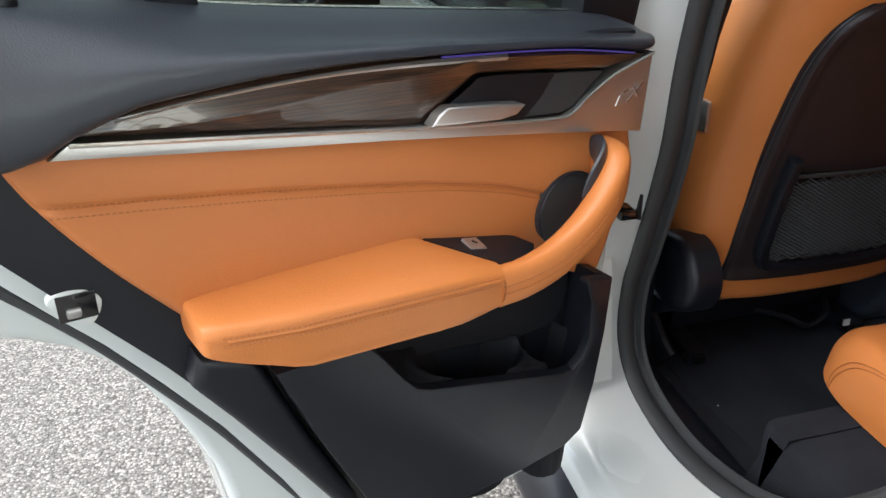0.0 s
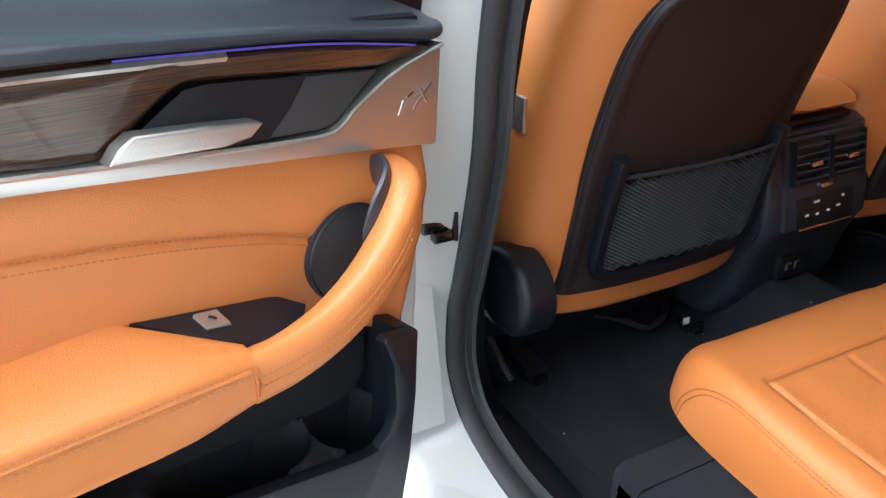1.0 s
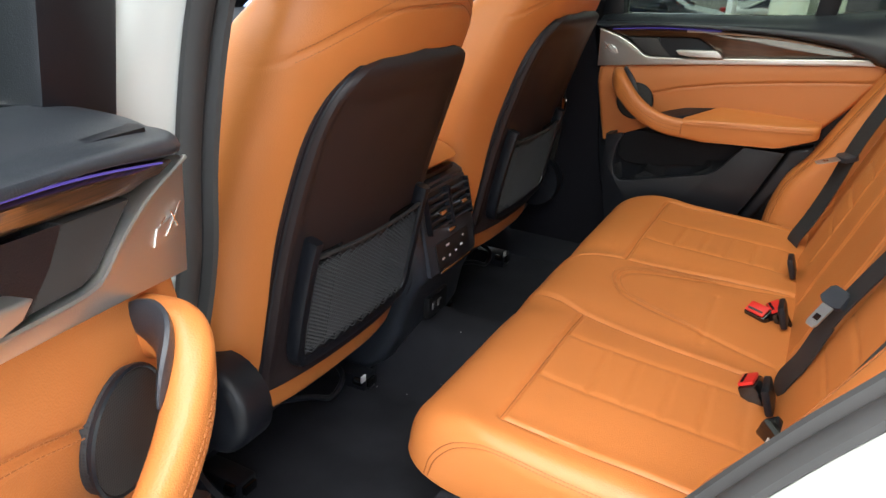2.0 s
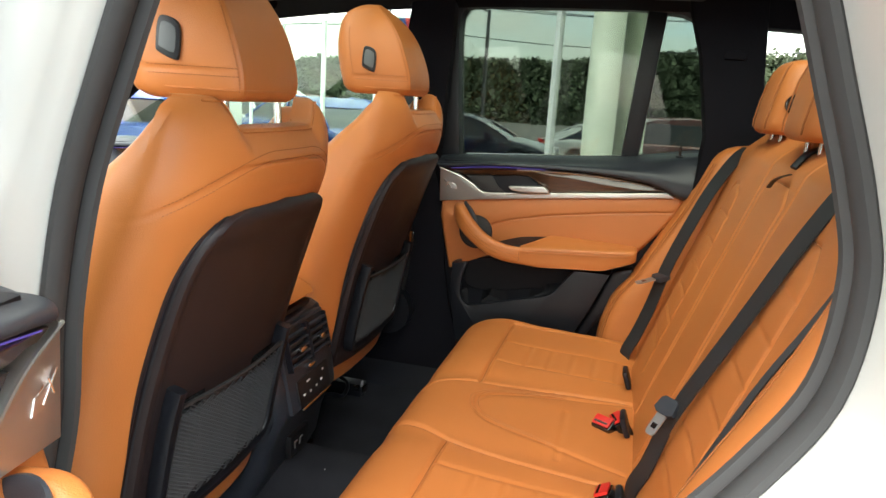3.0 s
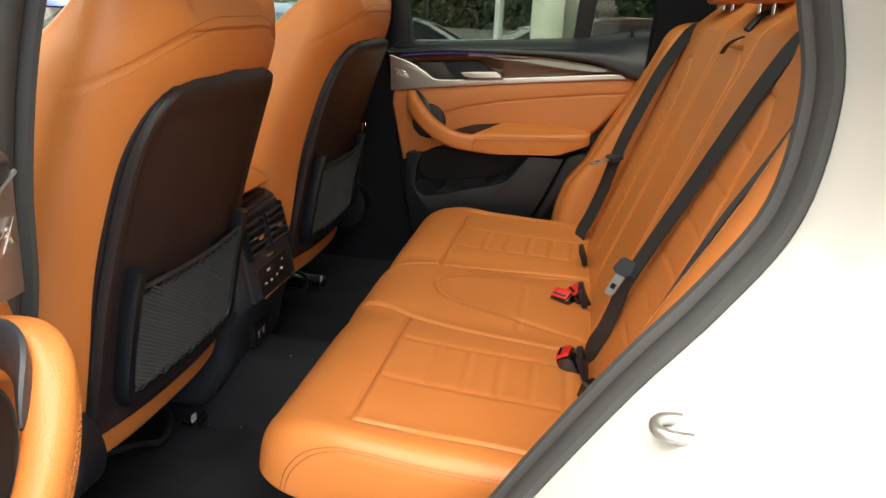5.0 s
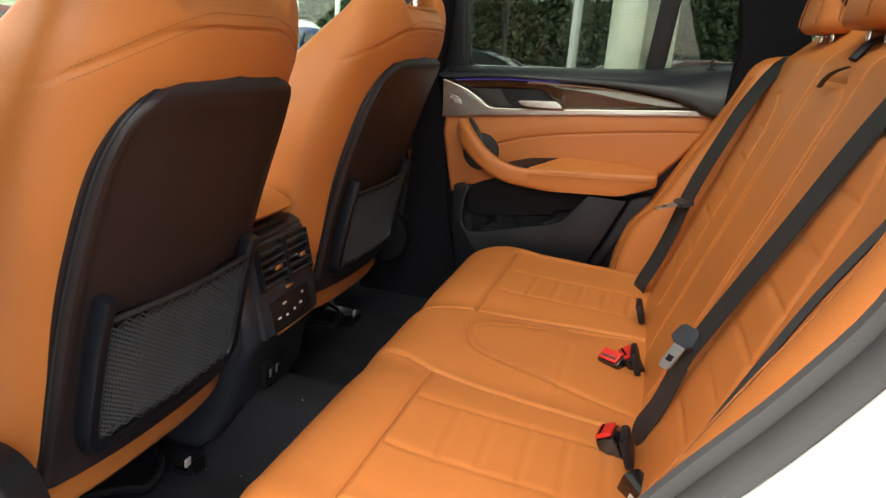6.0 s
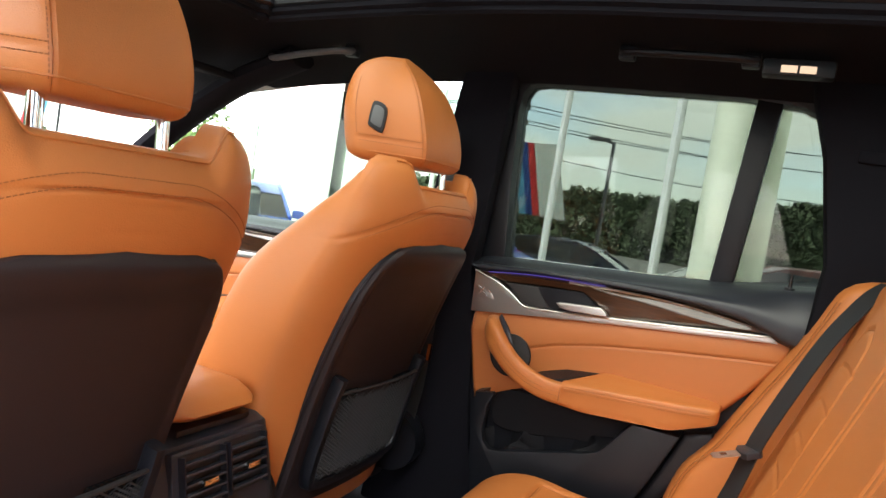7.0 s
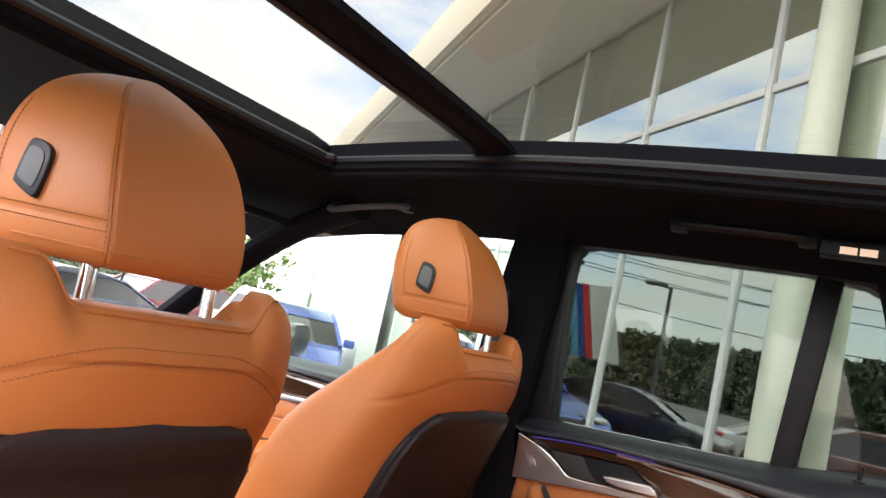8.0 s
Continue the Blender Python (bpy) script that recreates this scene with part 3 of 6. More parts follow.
for s in (1, -1):
    upright("b_pillar_trim", [(0.015, 1.10), (0.0, 1.3), (-0.012, 1.5), (-0.012, 1.62), (0.11, 1.62), (0.13, 1.45), (0.165, 1.15), (0.20, 0.8), (0.22, 0.42), (-0.10, 0.42), (-0.085, 0.60), (-0.05, 0.70), (-0.03, 0.81), (-0.012, 1.0)] if s > 0 else
            [(0.045, 1.10), (0.012, 1.2), (-0.065, 1.45), (-0.10, 1.60), (-0.01, 1.60), (0.08, 1.36), (0.14, 1.10), (0.18, 0.8), (0.20, 0.42), (0.13, 0.46), (0.14, 0.66)],
            s * 0.745, s * (0.702 if s > 0 else 0.685), "black plastic and cloth centre pillar trim", CLOTH if s > 0 else BLACK)
    upright("c_pillar_trim", [(-0.70, 1.12), (-0.712, 1.25), (-0.675, 1.46), (-0.63, 1.60), (-0.82, 1.60), (-0.835, 1.40), (-0.86, 1.26), (-1.2, 1.24), (-1.2, 0.6), (-0.72, 0.6)] if s > 0 else
            [(-0.76, 1.05), (-0.765, 1.2), (-0.72, 1.38), (-0.67, 1.49), (-0.64, 1.60), (-0.82, 1.60), (-0.835, 1.40), (-0.86, 1.26), (-1.2, 1.24), (-1.2, 0.6), (-0.74, 0.6), (-0.72, 0.98)],
            s * 0.735, s * 0.655, "black cloth rear pillar trim", CLOTH)
    upright("d_pillar_trim", [(-0.82, 1.53), (-1.2, 1.51), (-1.5, 1.3), (-1.5, 1.24), (-1.8, 1.24), (-1.8, 1.60), (-0.82, 1.60)], s * 0.735, s * 0.665, "black cloth boot pillar trim", CLOTH)
slot = part("pillar_vent", box(0.648, 0.6545, -0.785, -0.73, 1.45, 1.472, 0.004), CLOTH)
tagged(slot, "small black slot cover on the rear pillar trim", "slot cover")
boot = part("boot_wall", box(-0.74, 0.74, -1.84, -1.80, 0.5, 1.06), CLOTH)
tagged(boot, "black cloth boot lining", "boot lining", kind="structure")
cover = part("boot_cover", box(-0.66, 0.66, -1.8, -0.98, 1.12, 1.13), CLOTH)
tagged(cover, "black roll-out boot cover", "boot cover")
dash = part("dashboard", prism([(1.30, 0.45), (1.02, 0.62), (0.98, 0.9), (1.02, 1.03), (1.12, 1.08), (1.32, 1.07)], -0.72, 0.72, 0.02, "yzx"), BLACK_SOFT)
tagged(dash, "black soft-touch dashboard", "dashboard", kind="structure")


# ---- doors: one pattern, hinge at u = 0, u towards the latch, n into the cabin ----
STRIP_LOW = [(0.0, 1.015), (0.121, 1.030), (0.35, 1.055), (0.52, 1.071), (0.646, 1.084)]
DEC_TOP = [(0.0, 1.110), (0.13, 1.125), (0.24, 1.130), (0.385, 1.132), (0.49, 1.127), (0.6, 1.113), (0.628, 1.104), (0.66, 1.088), (0.70, 1.083), (0.73, 1.085)]
SILL = [(-0.06, 1.138), (0.0, 1.142), (0.25, 1.157), (0.48, 1.173), (0.70, 1.202), (0.76, 1.21)]
SEAM = [(0.12, 0.948), (0.156, 0.960), (0.22, 0.981), (0.318, 1.002), (0.473, 1.024), (0.574, 1.036), (0.663, 1.045)]
REAR_EDGE = [(0.588, 0.90), (0.642, 0.985), (0.682, 1.046), (0.702, 1.092)]


def smooth01(a, b, x):
    t = min(max((x - a) / (b - a), 0), 1)
    return t * t * (3 - 2 * t)


def door_trim(name, m, flip, label, group, wide=1.0, full=True):
    """A door with its lining. flip: mirrored; wide: stretch along the door; full: with shell, frame, glass and pocket."""
    door = thing(name, m, label, "car door", group)

    def P(nm, bm, mat, lab="", up=None):
        if wide != 1.0:
            for v in bm.verts:
                v.co.x *= wide
        return part(nm, bm, mat, up or door, lab, flip)
    at = lambda rows, u: curve1(rows, u)
    # lining base
    P("lining", prism([(-0.01, 1.10), (0.0, 1.0), (0.02, 0.81), (0.04, 0.70), (0.07, 0.60), (0.13, 0.577), (0.30, 0.565), (0.39, 0.572), (0.417, 0.598), (0.485, 0.705),
                       (0.541, 0.792), (0.59, 0.861), (0.633, 0.915), (0.671, 0.962), (0.704, 1.004), (0.722, 1.06), (0.725, 1.12), (0.70, 1.15), (0.0, 1.135)], -0.05, -0.02, 0.008), BLACK, "black plastic door lining")
    # padded leatherette panel, with its seam pressed in
    def pad(u_, w):
        lo = 0.80 if u_ < 0.0 else None
        v = 0.81 + w * (1.06 - 0.81)
        front = 0.004 + 0.034 * max(0, (1.0 - v) / 0.2)
        rear = curve1([(0.78, 0.455), (0.85, 0.512), (0.921, 0.572), (0.986, 0.626), (1.045, 0.667), (1.089, 0.689)], v)
        u = front + (rear - front) * u_
        top = at(STRIP_LOW, u) + 0.006
        bottom = 0.815 + min(0.06, max(0, u - 0.04) * 0.5)
        v = bottom + w * (top - bottom)
        rear = curve1([(0.78, 0.455), (0.85, 0.512), (0.921, 0.572), (0.986, 0.626), (1.045, 0.667), (1.089, 0.689)], v)
        u = front + (rear - front) * u_
        n = 0.010 * math.sin(math.pi * min(1, max(0, w))) ** 0.8 - 0.006
        n -= 0.0034 * groove(u, v, [SEAM], 0.0032) if u > 0.15 else 0
        n += 0.004 * math.exp(-((v - at(SEAM, u) - 0.03) / 0.03) ** 2)
        edge = min(u_, 1 - u_) * 0.66
        n -= 0.010 * max(0, 1 - edge / 0.012) ** 2
        return (u, n, v)
    P("padded_panel", sheet(pad, steps(0, 1, 110), steps(0, 1, 90), (0, -0.022, 0)), COGNAC_DOOR, "cognac leatherette panel with a double-stitched seam")
    for off in (0.0042, -0.0042):
        P("stitching", stitches([(u, 0.0085, at(SEAM, u) + off) for u in steps(0.16, 0.665, 90)], 0.0006, up=(0, 1, 0)), THREAD)
    # aluminium strip with its wide front end
    low = [(u, at(STRIP_LOW, u)) for u in steps(0.0, 0.652, 14)]
    up = [(0.636, 1.0955), (0.52, 1.0845), (0.305, 1.064), (0.18, 1.0535), (0.135, 1.0515), (0.118, 1.056), (0.098, 1.071), (0.06, 1.092), (0.02, 1.105), (-0.004, 1.112)]
    P("trim_strip", prism(low + up, -0.022, 0.006, 0.003), SILVER, "brushed aluminium strip with a broad end plate")
    P("trim_edge", tube([(u, 0.007, v - 0.001) for u, v in spline2(up, 4)], 0.0022, 0.0022, 6, up=(0, 1, 0)), SILVER, "bright edge of the strip")
    # wood veneer
    top = [(u, at(DEC_TOP, u)) for u in steps(0.0, 0.628, 20)]
    under = [(0.63, 1.0985), (0.52, 1.0875), (0.40, 1.0755), (0.318, 1.0675), (0.30, 1.078), (0.256, 1.107), (0.235, 1.1085), (0.15, 1.103), (0.07, 1.098), (0.045, 1.102)]
    low_edge = sorted(under)

    def veneer(u, w):
        v0, v1 = at(low_edge, max(0.045, u)), at(DEC_TOP, u)
        v0 = min(v0, v1 - 0.002)
        ridge = 0.26 + 0.52 * smooth01(0.60, 0.30, u)
        rise = w / ridge if w < ridge else (1 - w) / (1 - ridge)
        n = 0.001 + 0.0075 * (0.75 * rise + 0.25 * rise * rise) * smooth01(0.0, 0.10, u) * smooth01(0.635, 0.56, u) - 0.003 * (2 * w - 1) ** 8
        return (u, n, v0 + (v1 - v0) * w)
    P("veneer", sheet(veneer, steps(0.006, 0.628, 130), steps(0, 1, 26), (0, -0.022, 0)), WOOD, "dark lacquered wood veneer")
    P("veneer_edge", tube([(u, 0.005, at(DEC_TOP, u) - 0.004 - 0.05 * max(0, 0.34 - abs(u - 0.5)) * 0.1) for u in steps(0.22, 0.60, 24)], 0.0025, 0.003, 6, up=(0, 1, 0), taper=lambda t: 1.6 - 1.3 * t), SILVER)
    P("light_guide", tube([(u, 0.006, at(DEC_TOP, u) - 0.0005) for u in steps(0.03, 0.30, 16)], 0.0009, 0.0009, 6, up=(0, 1, 0)), LED_BLUE, "thin blue ambient light guide")
    # handle in its recess
    rec = [(0.312, 1.0665), (0.296, 1.078), (0.254, 1.1055), (0.235, 1.107), (0.15, 1.1015), (0.166, 1.078), (0.19, 1.0565)]
    cx, cz = 0.235, 1.08
    bowl = loft([[(u, 0.004, v) for u, v in rec], [(cx + (u - cx) * 0.93, 0.001, cz + (v - cz) * 0.9) for u, v in rec], [(cx + (u - cx) * 0.8, -0.019, cz + (v - cz) * 0.72) for u, v in rec]])
    P("handle_recess", bowl, BLACK)
    hb = [(0.319, 1.0675), (0.311, 1.0775), (0.300, 1.0845), (0.25, 1.0815), (0.206, 1.0775), (0.201, 1.0755), (0.212, 1.0665), (0.235, 1.0635)]
    P("door_handle", prism(hb, 0.004, 0.020, 0.006, seg=3), SILVER, "satin metal door release")
    P("tweeter", prism([(0.149, 1.101), (0.072, 1.0965), (0.10, 1.074), (0.119, 1.0585), (0.135, 1.054), (0.189, 1.0565), (0.166, 1.078)], -0.02, 0.0035, 0.003), MESH, "black perforated speaker cover")
    badge = [(0.028 + 0.024, 1.052), (0.028 + 0.018, 1.066), (0.012, 1.072), (0.012, 1.05)]
    P("badge", prism(badge, 0.0045, 0.0075, 0.003), SILVER)
    for a, b in (((0.010, 1.078), (0.034, 1.056)), ((0.016, 1.060), (0.026, 1.075)), ((0.034, 1.072), (0.042, 1.068))):
        P("badge_bar", tube([(a[0], 0.0078, a[1]), (b[0], 0.0078, b[1])], 0.0009, 0.0006, 6, up=(0, 1, 0)), CHROME)
    # black upper roll from the glass over to the veneer
    rings = []
    for u in [-0.0358, -0.035, -0.033, -0.030, -0.026, -0.021, -0.014, -0.006, 0.003, 0.012] + steps(0.02, 0.70, 30) + [0.71, 0.72, 0.728, 0.735, 0.739, 0.7415]:
        q = min(1, (u + 0.036) / 0.056) if u < 0.02 else (min(1, (0.742 - u) / 0.042) if u > 0.70 else 1)
        k = math.sqrt(max(0.0, 1 - (1 - q) ** 2))
        s, d = at(SILL, u), at(DEC_TOP, max(0, u)) + (0.004 if u < 0.6 else 0)
        front = 0.004 + 0.012 * min(1, max(0, u) / 0.2)
        pts = [(-0.108, s), (-0.09, s + 0.004), (-0.05, s - 0.002), (-0.018, s - 0.013), (front, d + (s - d) * 0.45), (front + 0.006, d + (s - d) * 0.15), (front, d), (-0.02, d - 0.006), (-0.108, d - 0.01)]
        mid = Vector((-0.05, (s + d) / 2))
        rings.append([(u, mid.x + (p - mid.x) * k, mid.y + (q - mid.y) * k) for p, q in spline2(pts, 3, True)])
    P("upper_roll", loft(rings), BLACK_SOFT, "black soft upper door roll")
    # round speaker
    spk = P("speaker", disc((0.116, -0.002, 0.936), 0.0465, 0.0165, "y", 36, 0.003, 1.0), MESH, "round black speaker cover")
    P("speaker_ring", tube([(0.116 + 0.047 * math.cos(a), 0.0125, 0.936 + 0.047 * math.sin(a)) for a in steps(0, 2 * math.pi, 40)[:-1]], 0.002, 0.003, 6, up=(0, 1, 0), closed=True), BLACK, up=spk)
    # armrest
    rings = []
    for u in [0.572, 0.570, 0.565, 0.556] + steps(0.545, 0.36, 12) + [0.34, 0.325, 0.31, 0.295, 0.28, 0.265, 0.255]:
        k = {0.572: 0.74, 0.570: 0.88, 0.565: 0.95, 0.556: 0.985}.get(u, 1.0)
        nb = -0.015 if u >= 0.34 else -0.015 + (0.345 - u) / 0.085 * 0.056
        t = (u - 0.26) / 0.30
        ztb, ztf = 0.948 - 0.010 * t, 0.917 + 0.018 * t
        zbf = 0.861 + 0.018 * t + 0.022 * max(0, t - 0.75) * 4
        nf = 0.070 - 0.02 * max(0, t - 0.75) * 2
        if u < 0.305:
            q = (0.305 - u) / 0.05
            zbf, ztf, nf = zbf + 0.005 * q, ztf - 0.004 * q, nf - 0.0035 * q
        if u < 0.34:
            ztb = ztb - (0.34 - u) / 0.08 * 0.034
        pts = [(nb, ztb), ((nb + nf) / 2, (ztb + ztf) / 2 + 0.004), (nf - 0.007, ztf + 0.002), (nf, ztf - 0.007), (nf - 0.001, (ztf + zbf) / 2), (nf - 0.003, zbf + 0.006), (nf - 0.012, zbf - 0.001), (nb, zbf - 0.004 if u > 0.34 else zbf + 0.002)]
        c = Vector(((nb + nf) / 2 - 0.01, (ztb + zbf) / 2))
        rings.append([(u, c.x + (p - c.x) * k, c.y + (q - c.y) * k) for p, q in spline2(pts, 4, True)])
    arm = P("armrest", loft(rings), COGNAC, "padded cognac leather armrest")
    pull = spline([(0.2565, 0.0555, 0.8895), (0.215, 0.057, 0.893), (0.172, 0.057, 0.906), (0.132, 0.056, 0.930), (0.102, 0.053, 0.957), (0.082, 0.046, 0.980), (0.070, 0.032, 0.993), (0.064, 0.008, 0.994), (0.062, -0.014, 0.992)], 6)
    P("pull_handle", tube(pull, 0.018, 0.0265, 20, up=(0, 0, 1), square=3.0, taper=lambda t: (0.64 + 0.30 * smooth01(0, 0.5, t), 0.905 - 0.03 * math.sin(math.pi * t))), COGNAC, "cognac leather pull handle")
    P("handle_liner", tube([(p.x + 0.012, p.y - 0.013, p.z + 0.012) for p in pull[22:-5]], 0.007, 0.021, 12, taper=lambda t: 0.25 + 0.75 * math.sin(math.pi * min(1, max(0, t))) ** 0.6), BLACK_SOFT, "black inner face of the pull handle")
    for off in (0.0045, -0.0045):
        P("stitching", stitches([(p.x - 0.001, p.y + 0.0004 + 0.018 * (0.64 + 0.30 * smooth01(0, 0.5, i / 48)), p.z + off) for i, p in enumerate(pull[:28])], 0.0006, up=(0, 1, 0)), THREAD, up=arm)
    for k, off in ((0.071, 0.003), (0.0715, -0.005)):
        P("stitching", stitches([(u, k - 0.02 * max(0, (u - 0.26) / 0.30 - 0.75) * 2, 0.906 + 0.018 * (u - 0.26) / 0.30 + off) for u in steps(0.556, 0.262, 60)], 0.0006, up=(0, 1, 0)), THREAD, up=arm)
    P("seam", tube([(u, 0.0695 - 0.02 * max(0, (u - 0.26) / 0.30 - 0.75) * 2, 0.9045 + 0.018 * (u - 0.26) / 0.30) for u in steps(0.552, 0.262, 30)], 0.0022, 0.0014, 6, up=(0, 1, 0)), COGNAC, up=arm)
    P("joint", tube(spline([(0.2545, 0.038, 0.913), (0.2545, 0.058, 0.910), (0.2545, 0.0685, 0.898), (0.2545, 0.0675, 0.881), (0.2545, 0.060, 0.867)], 4), 0.0010, 0.0010, 6), THREAD, up=arm)
    # window switch tray
    tray = [(0.345, -0.01, 0.949), (0.25, -0.01, 0.938), (0.205, -0.01, 0.922), (0.172, 0.016, 0.906), (0.195, 0.044, 0.908), (0.236, 0.052, 0.9165), (0.262, 0.043, 0.9215), (0.288, 0.027, 0.9315), (0.318, 0.004, 0.942)]
    P("switch_tray", loft([[(u, n, v - 0.04) for u, n, v in tray], tray]), BLACK)
    sw = P("window_switch", loft([[(0.274, 0.010, 0.931), (0.252, 0.010, 0.9275), (0.250, 0.027, 0.9225), (0.272, 0.027, 0.926)], [(0.2725, 0.0105, 0.9345), (0.253, 0.010, 0.931), (0.251, 0.027, 0.9255), (0.271, 0.027, 0.9285)]]), SILVER, "small metal window switch")
    P("switch_mark", tube([(0.264, 0.017, 0.9322), (0.259, 0.021, 0.9300)], 0.0018, 0.0006, 6), BLACK, up=sw)
    if not full:
        return door
    # door pocket: front wall, hollow behind it, two bottle wells
    rim_ = [(0.412, 0.862), (0.396, 0.845), (0.366, 0.803), (0.350, 0.785), (0.33, 0.776), (0.214, 0.745), (0.135, 0.724), (0.112, 0.722), (0.095, 0.735), (0.088, 0.76), (0.092, 0.815), (0.104, 0.846), (0.10, 0.850)]
    out_ = [(0.058, 0.842), (0.060, 0.766), (0.068, 0.686), (0.083, 0.612), (0.11, 0.596), (0.188, 0.589), (0.30, 0.588), (0.375, 0.60), (0.404, 0.634), (0.46, 0.75), (0.507, 0.862)]
    P("pocket", join(prism(out_ + rim_, 0.030, 0.044, 0.006),
                     prism(out_ + [(0.412, 0.862), (0.40, 0.80), (0.37, 0.69), (0.34, 0.64), (0.12, 0.62), (0.088, 0.66), (0.076, 0.76), (0.078, 0.848)], -0.0205, 0.030)), BLACK, "black plastic door pocket")
    def well_floor(u, n):
        v = 0.756 + (u - 0.10) * 0.225 - (n + 0.02) * 0.62
        for cu, ru in ((0.122, 0.048), (0.252, 0.080)):
            d = math.hypot((u - cu) / ru, (n - 0.005) / 0.029)
            v -= 0.095 * smooth01(1.0, 0.84, d) - 0.0025 * math.exp(-((d - 1.07) / 0.05) ** 2)
        return (u, n, v)
    # floor and back of the hollow take the dulled, shade-standing plastic
    P("bottle_wells", sheet(well_floor, steps(0.0765, 0.40, 110), steps(-0.0195, 0.0298, 40), (0, 0, -0.10)), POCKET_SHADE, "pocket floor with two bottle wells")
    P("back_shelf", prism(spline2([(0.086, 0.846), (0.10, 0.853), (0.19, 0.856), (0.33, 0.866), (0.40, 0.868), (0.38, 0.80), (0.25, 0.775), (0.16, 0.76), (0.10, 0.765), (0.084, 0.80)], 3, True), -0.0195, -0.009, 0.008, seg=3), POCKET_SHADE)
    P("rear_panel", prism([(0.512, 0.864), (0.465, 0.75), (0.409, 0.630), (0.417, 0.60), (0.485, 0.712), (0.541, 0.80), (0.575, 0.85), (0.567, 0.882)], -0.021, 0.012, 0.014, seg=3), BLACK)
    # metal shell behind the lining
    inner = [(-0.03, 1.12), (-0.032, 0.9), (-0.02, 0.62), (0.02, 0.50), (0.06, 0.475), (0.22, 0.466), (0.40, 0.49), (0.444, 0.575), (0.476, 0.640), (0.537, 0.746), (0.589, 0.822), (0.634, 0.884), (0.674, 0.931), (0.712, 0.978), (0.735, 1.05), (0.745, 1.16), (0.0, 1.13)]
    shell = P("shell", prism(inner, -0.105, -0.0505, 0.006), PRIMER, "pale painted inner door shell")
    outer = [(-0.05, 1.11), (-0.05, 0.8), (-0.035, 0.55), (0.0, 0.46), (0.06, 0.450), (0.22, 0.445), (0.42, 0.455), (0.50, 0.52), (0.528, 0.58), (0.535, 0.623), (0.544, 0.674), (0.564, 0.729), (0.587, 0.782), (0.609, 0.824), (0.632, 0.856), (0.663, 0.884), (0.693, 0.901), (0.725, 0.914), (0.755, 0.935), (0.775, 1.0), (0.78, 1.16)]
    P("flange", prism(outer, -0.10, -0.066, 0.012, seg=3), PRIMER, "pale painted door edge", up=shell)
    P("outer_skin", prism([(p + 0.004, q - 0.004) for p, q in outer], -0.165, -0.101, 0.012), WHITE, "white outer door skin", up=shell)
    P("edge_seal", tube(spline([(0.43, -0.064, 0.555), (0.480, -0.062, 0.642), (0.541, -0.062, 0.744), (0.593, -0.062, 0.820), (0.638, -0.062, 0.882), (0.678, -0.062, 0.930), (0.716, -0.062, 0.977), (0.74, -0.062, 1.05), (0.75, -0.062, 1.14)], 6), 0.005, 0.006, 8), RUBBER, "black rubber edge seal", up=shell)
    latch = P("door_latch", prism(spline2([(0.638, 0.934), (0.632, 0.950), (0.641, 0.962), (0.658, 0.966), (0.670, 0.963), (0.675, 0.955), (0.663, 0.941), (0.648, 0.929)], 3, True), -0.03, -0.0185, 0.004), PRIMER, "pale recess plate of the door latch")
    P("latch_slot", box(0.637, 0.668, -0.019, -0.0175, 0.937, 0.962, 0.003), GLOSS_BLACK, up=latch)
    P("latch_claw", box(0.650, 0.662, -0.018, -0.013, 0.941, 0.950, 0.003), STEEL, "steel latch claw", up=latch)
    P("grommet", disc((0.475, -0.066, 0.565), 0.018, 0.004, "y", 20, 0.001), PRIMER)
    P("screw", disc((0.475, -0.062, 0.565), 0.008, 0.004, "y", 12, 0.001), STEEL)
    # window frame and glass
    def frame_bar(nm, pts, mat=BLACK, d0=-0.135, d1=-0.095, b=0.006):
        return P(nm, prism(pts, d0, d1, b), mat, up=None)
    wf = P("window_frame", join(
        prism([(-0.066, 1.10), (0.030, 1.147), (0.016, 1.30), (0.004, 1.50), (0.008, 1.545), (0.022, 1.566), (0.05, 1.572), (0.05, 1.64), (-0.12, 1.64), (-0.11, 1.5), (-0.09, 1.25)], -0.15, -0.085, 0.008),
        prism([(0.05, 1.572), (0.505, 1.577), (0.62, 1.566), (0.652, 1.552), (0.670, 1.52), (0.728, 1.212), (0.775, 1.212), (0.735, 1.53), (0.70, 1.60), (0.62, 1.64), (0.05, 1.64)], -0.15, -0.085, 0.008),
        prism([(0.498, 1.175), (0.546, 1.178), (0.580, 1.576), (0.528, 1.577)], -0.145, -0.088, 0.006)), BLACK, "black window frame with a fixed quarter light")
    for pts in ([(0.0, 1.13), (0.51, 1.165), (0.54, 1.595), (0.0, 1.595), (-0.02, 1.5)], [(0.53, 1.165), (0.74, 1.18), (0.69, 1.595), (0.57, 1.595)]):
        P("pane", prism(pts, -0.128, -0.124), GLASS_PRIVACY, "slightly tinted window pane", up=wf)
    P("glass_edge", tube([(u, -0.118, at(SILL, u) + 0.003) for u in steps(0.0, 0.70, 20)], 0.003, 0.003, 6), CHROME, up=wf)
    pin = P("lock_pin", tube([(0.655, -0.045, 1.185), (0.655, -0.045, 1.222)], 0.0042, 0.0042, 10, up=(0, 1, 0)), GLOSS_BLACK, "black lock pin")
    P("pin_collar", disc((0.655, -0.045, at(SILL, 0.655) - 0.005), 0.011, 0.006, "z", 20, 0.002), BLACK, up=pin)
    return door


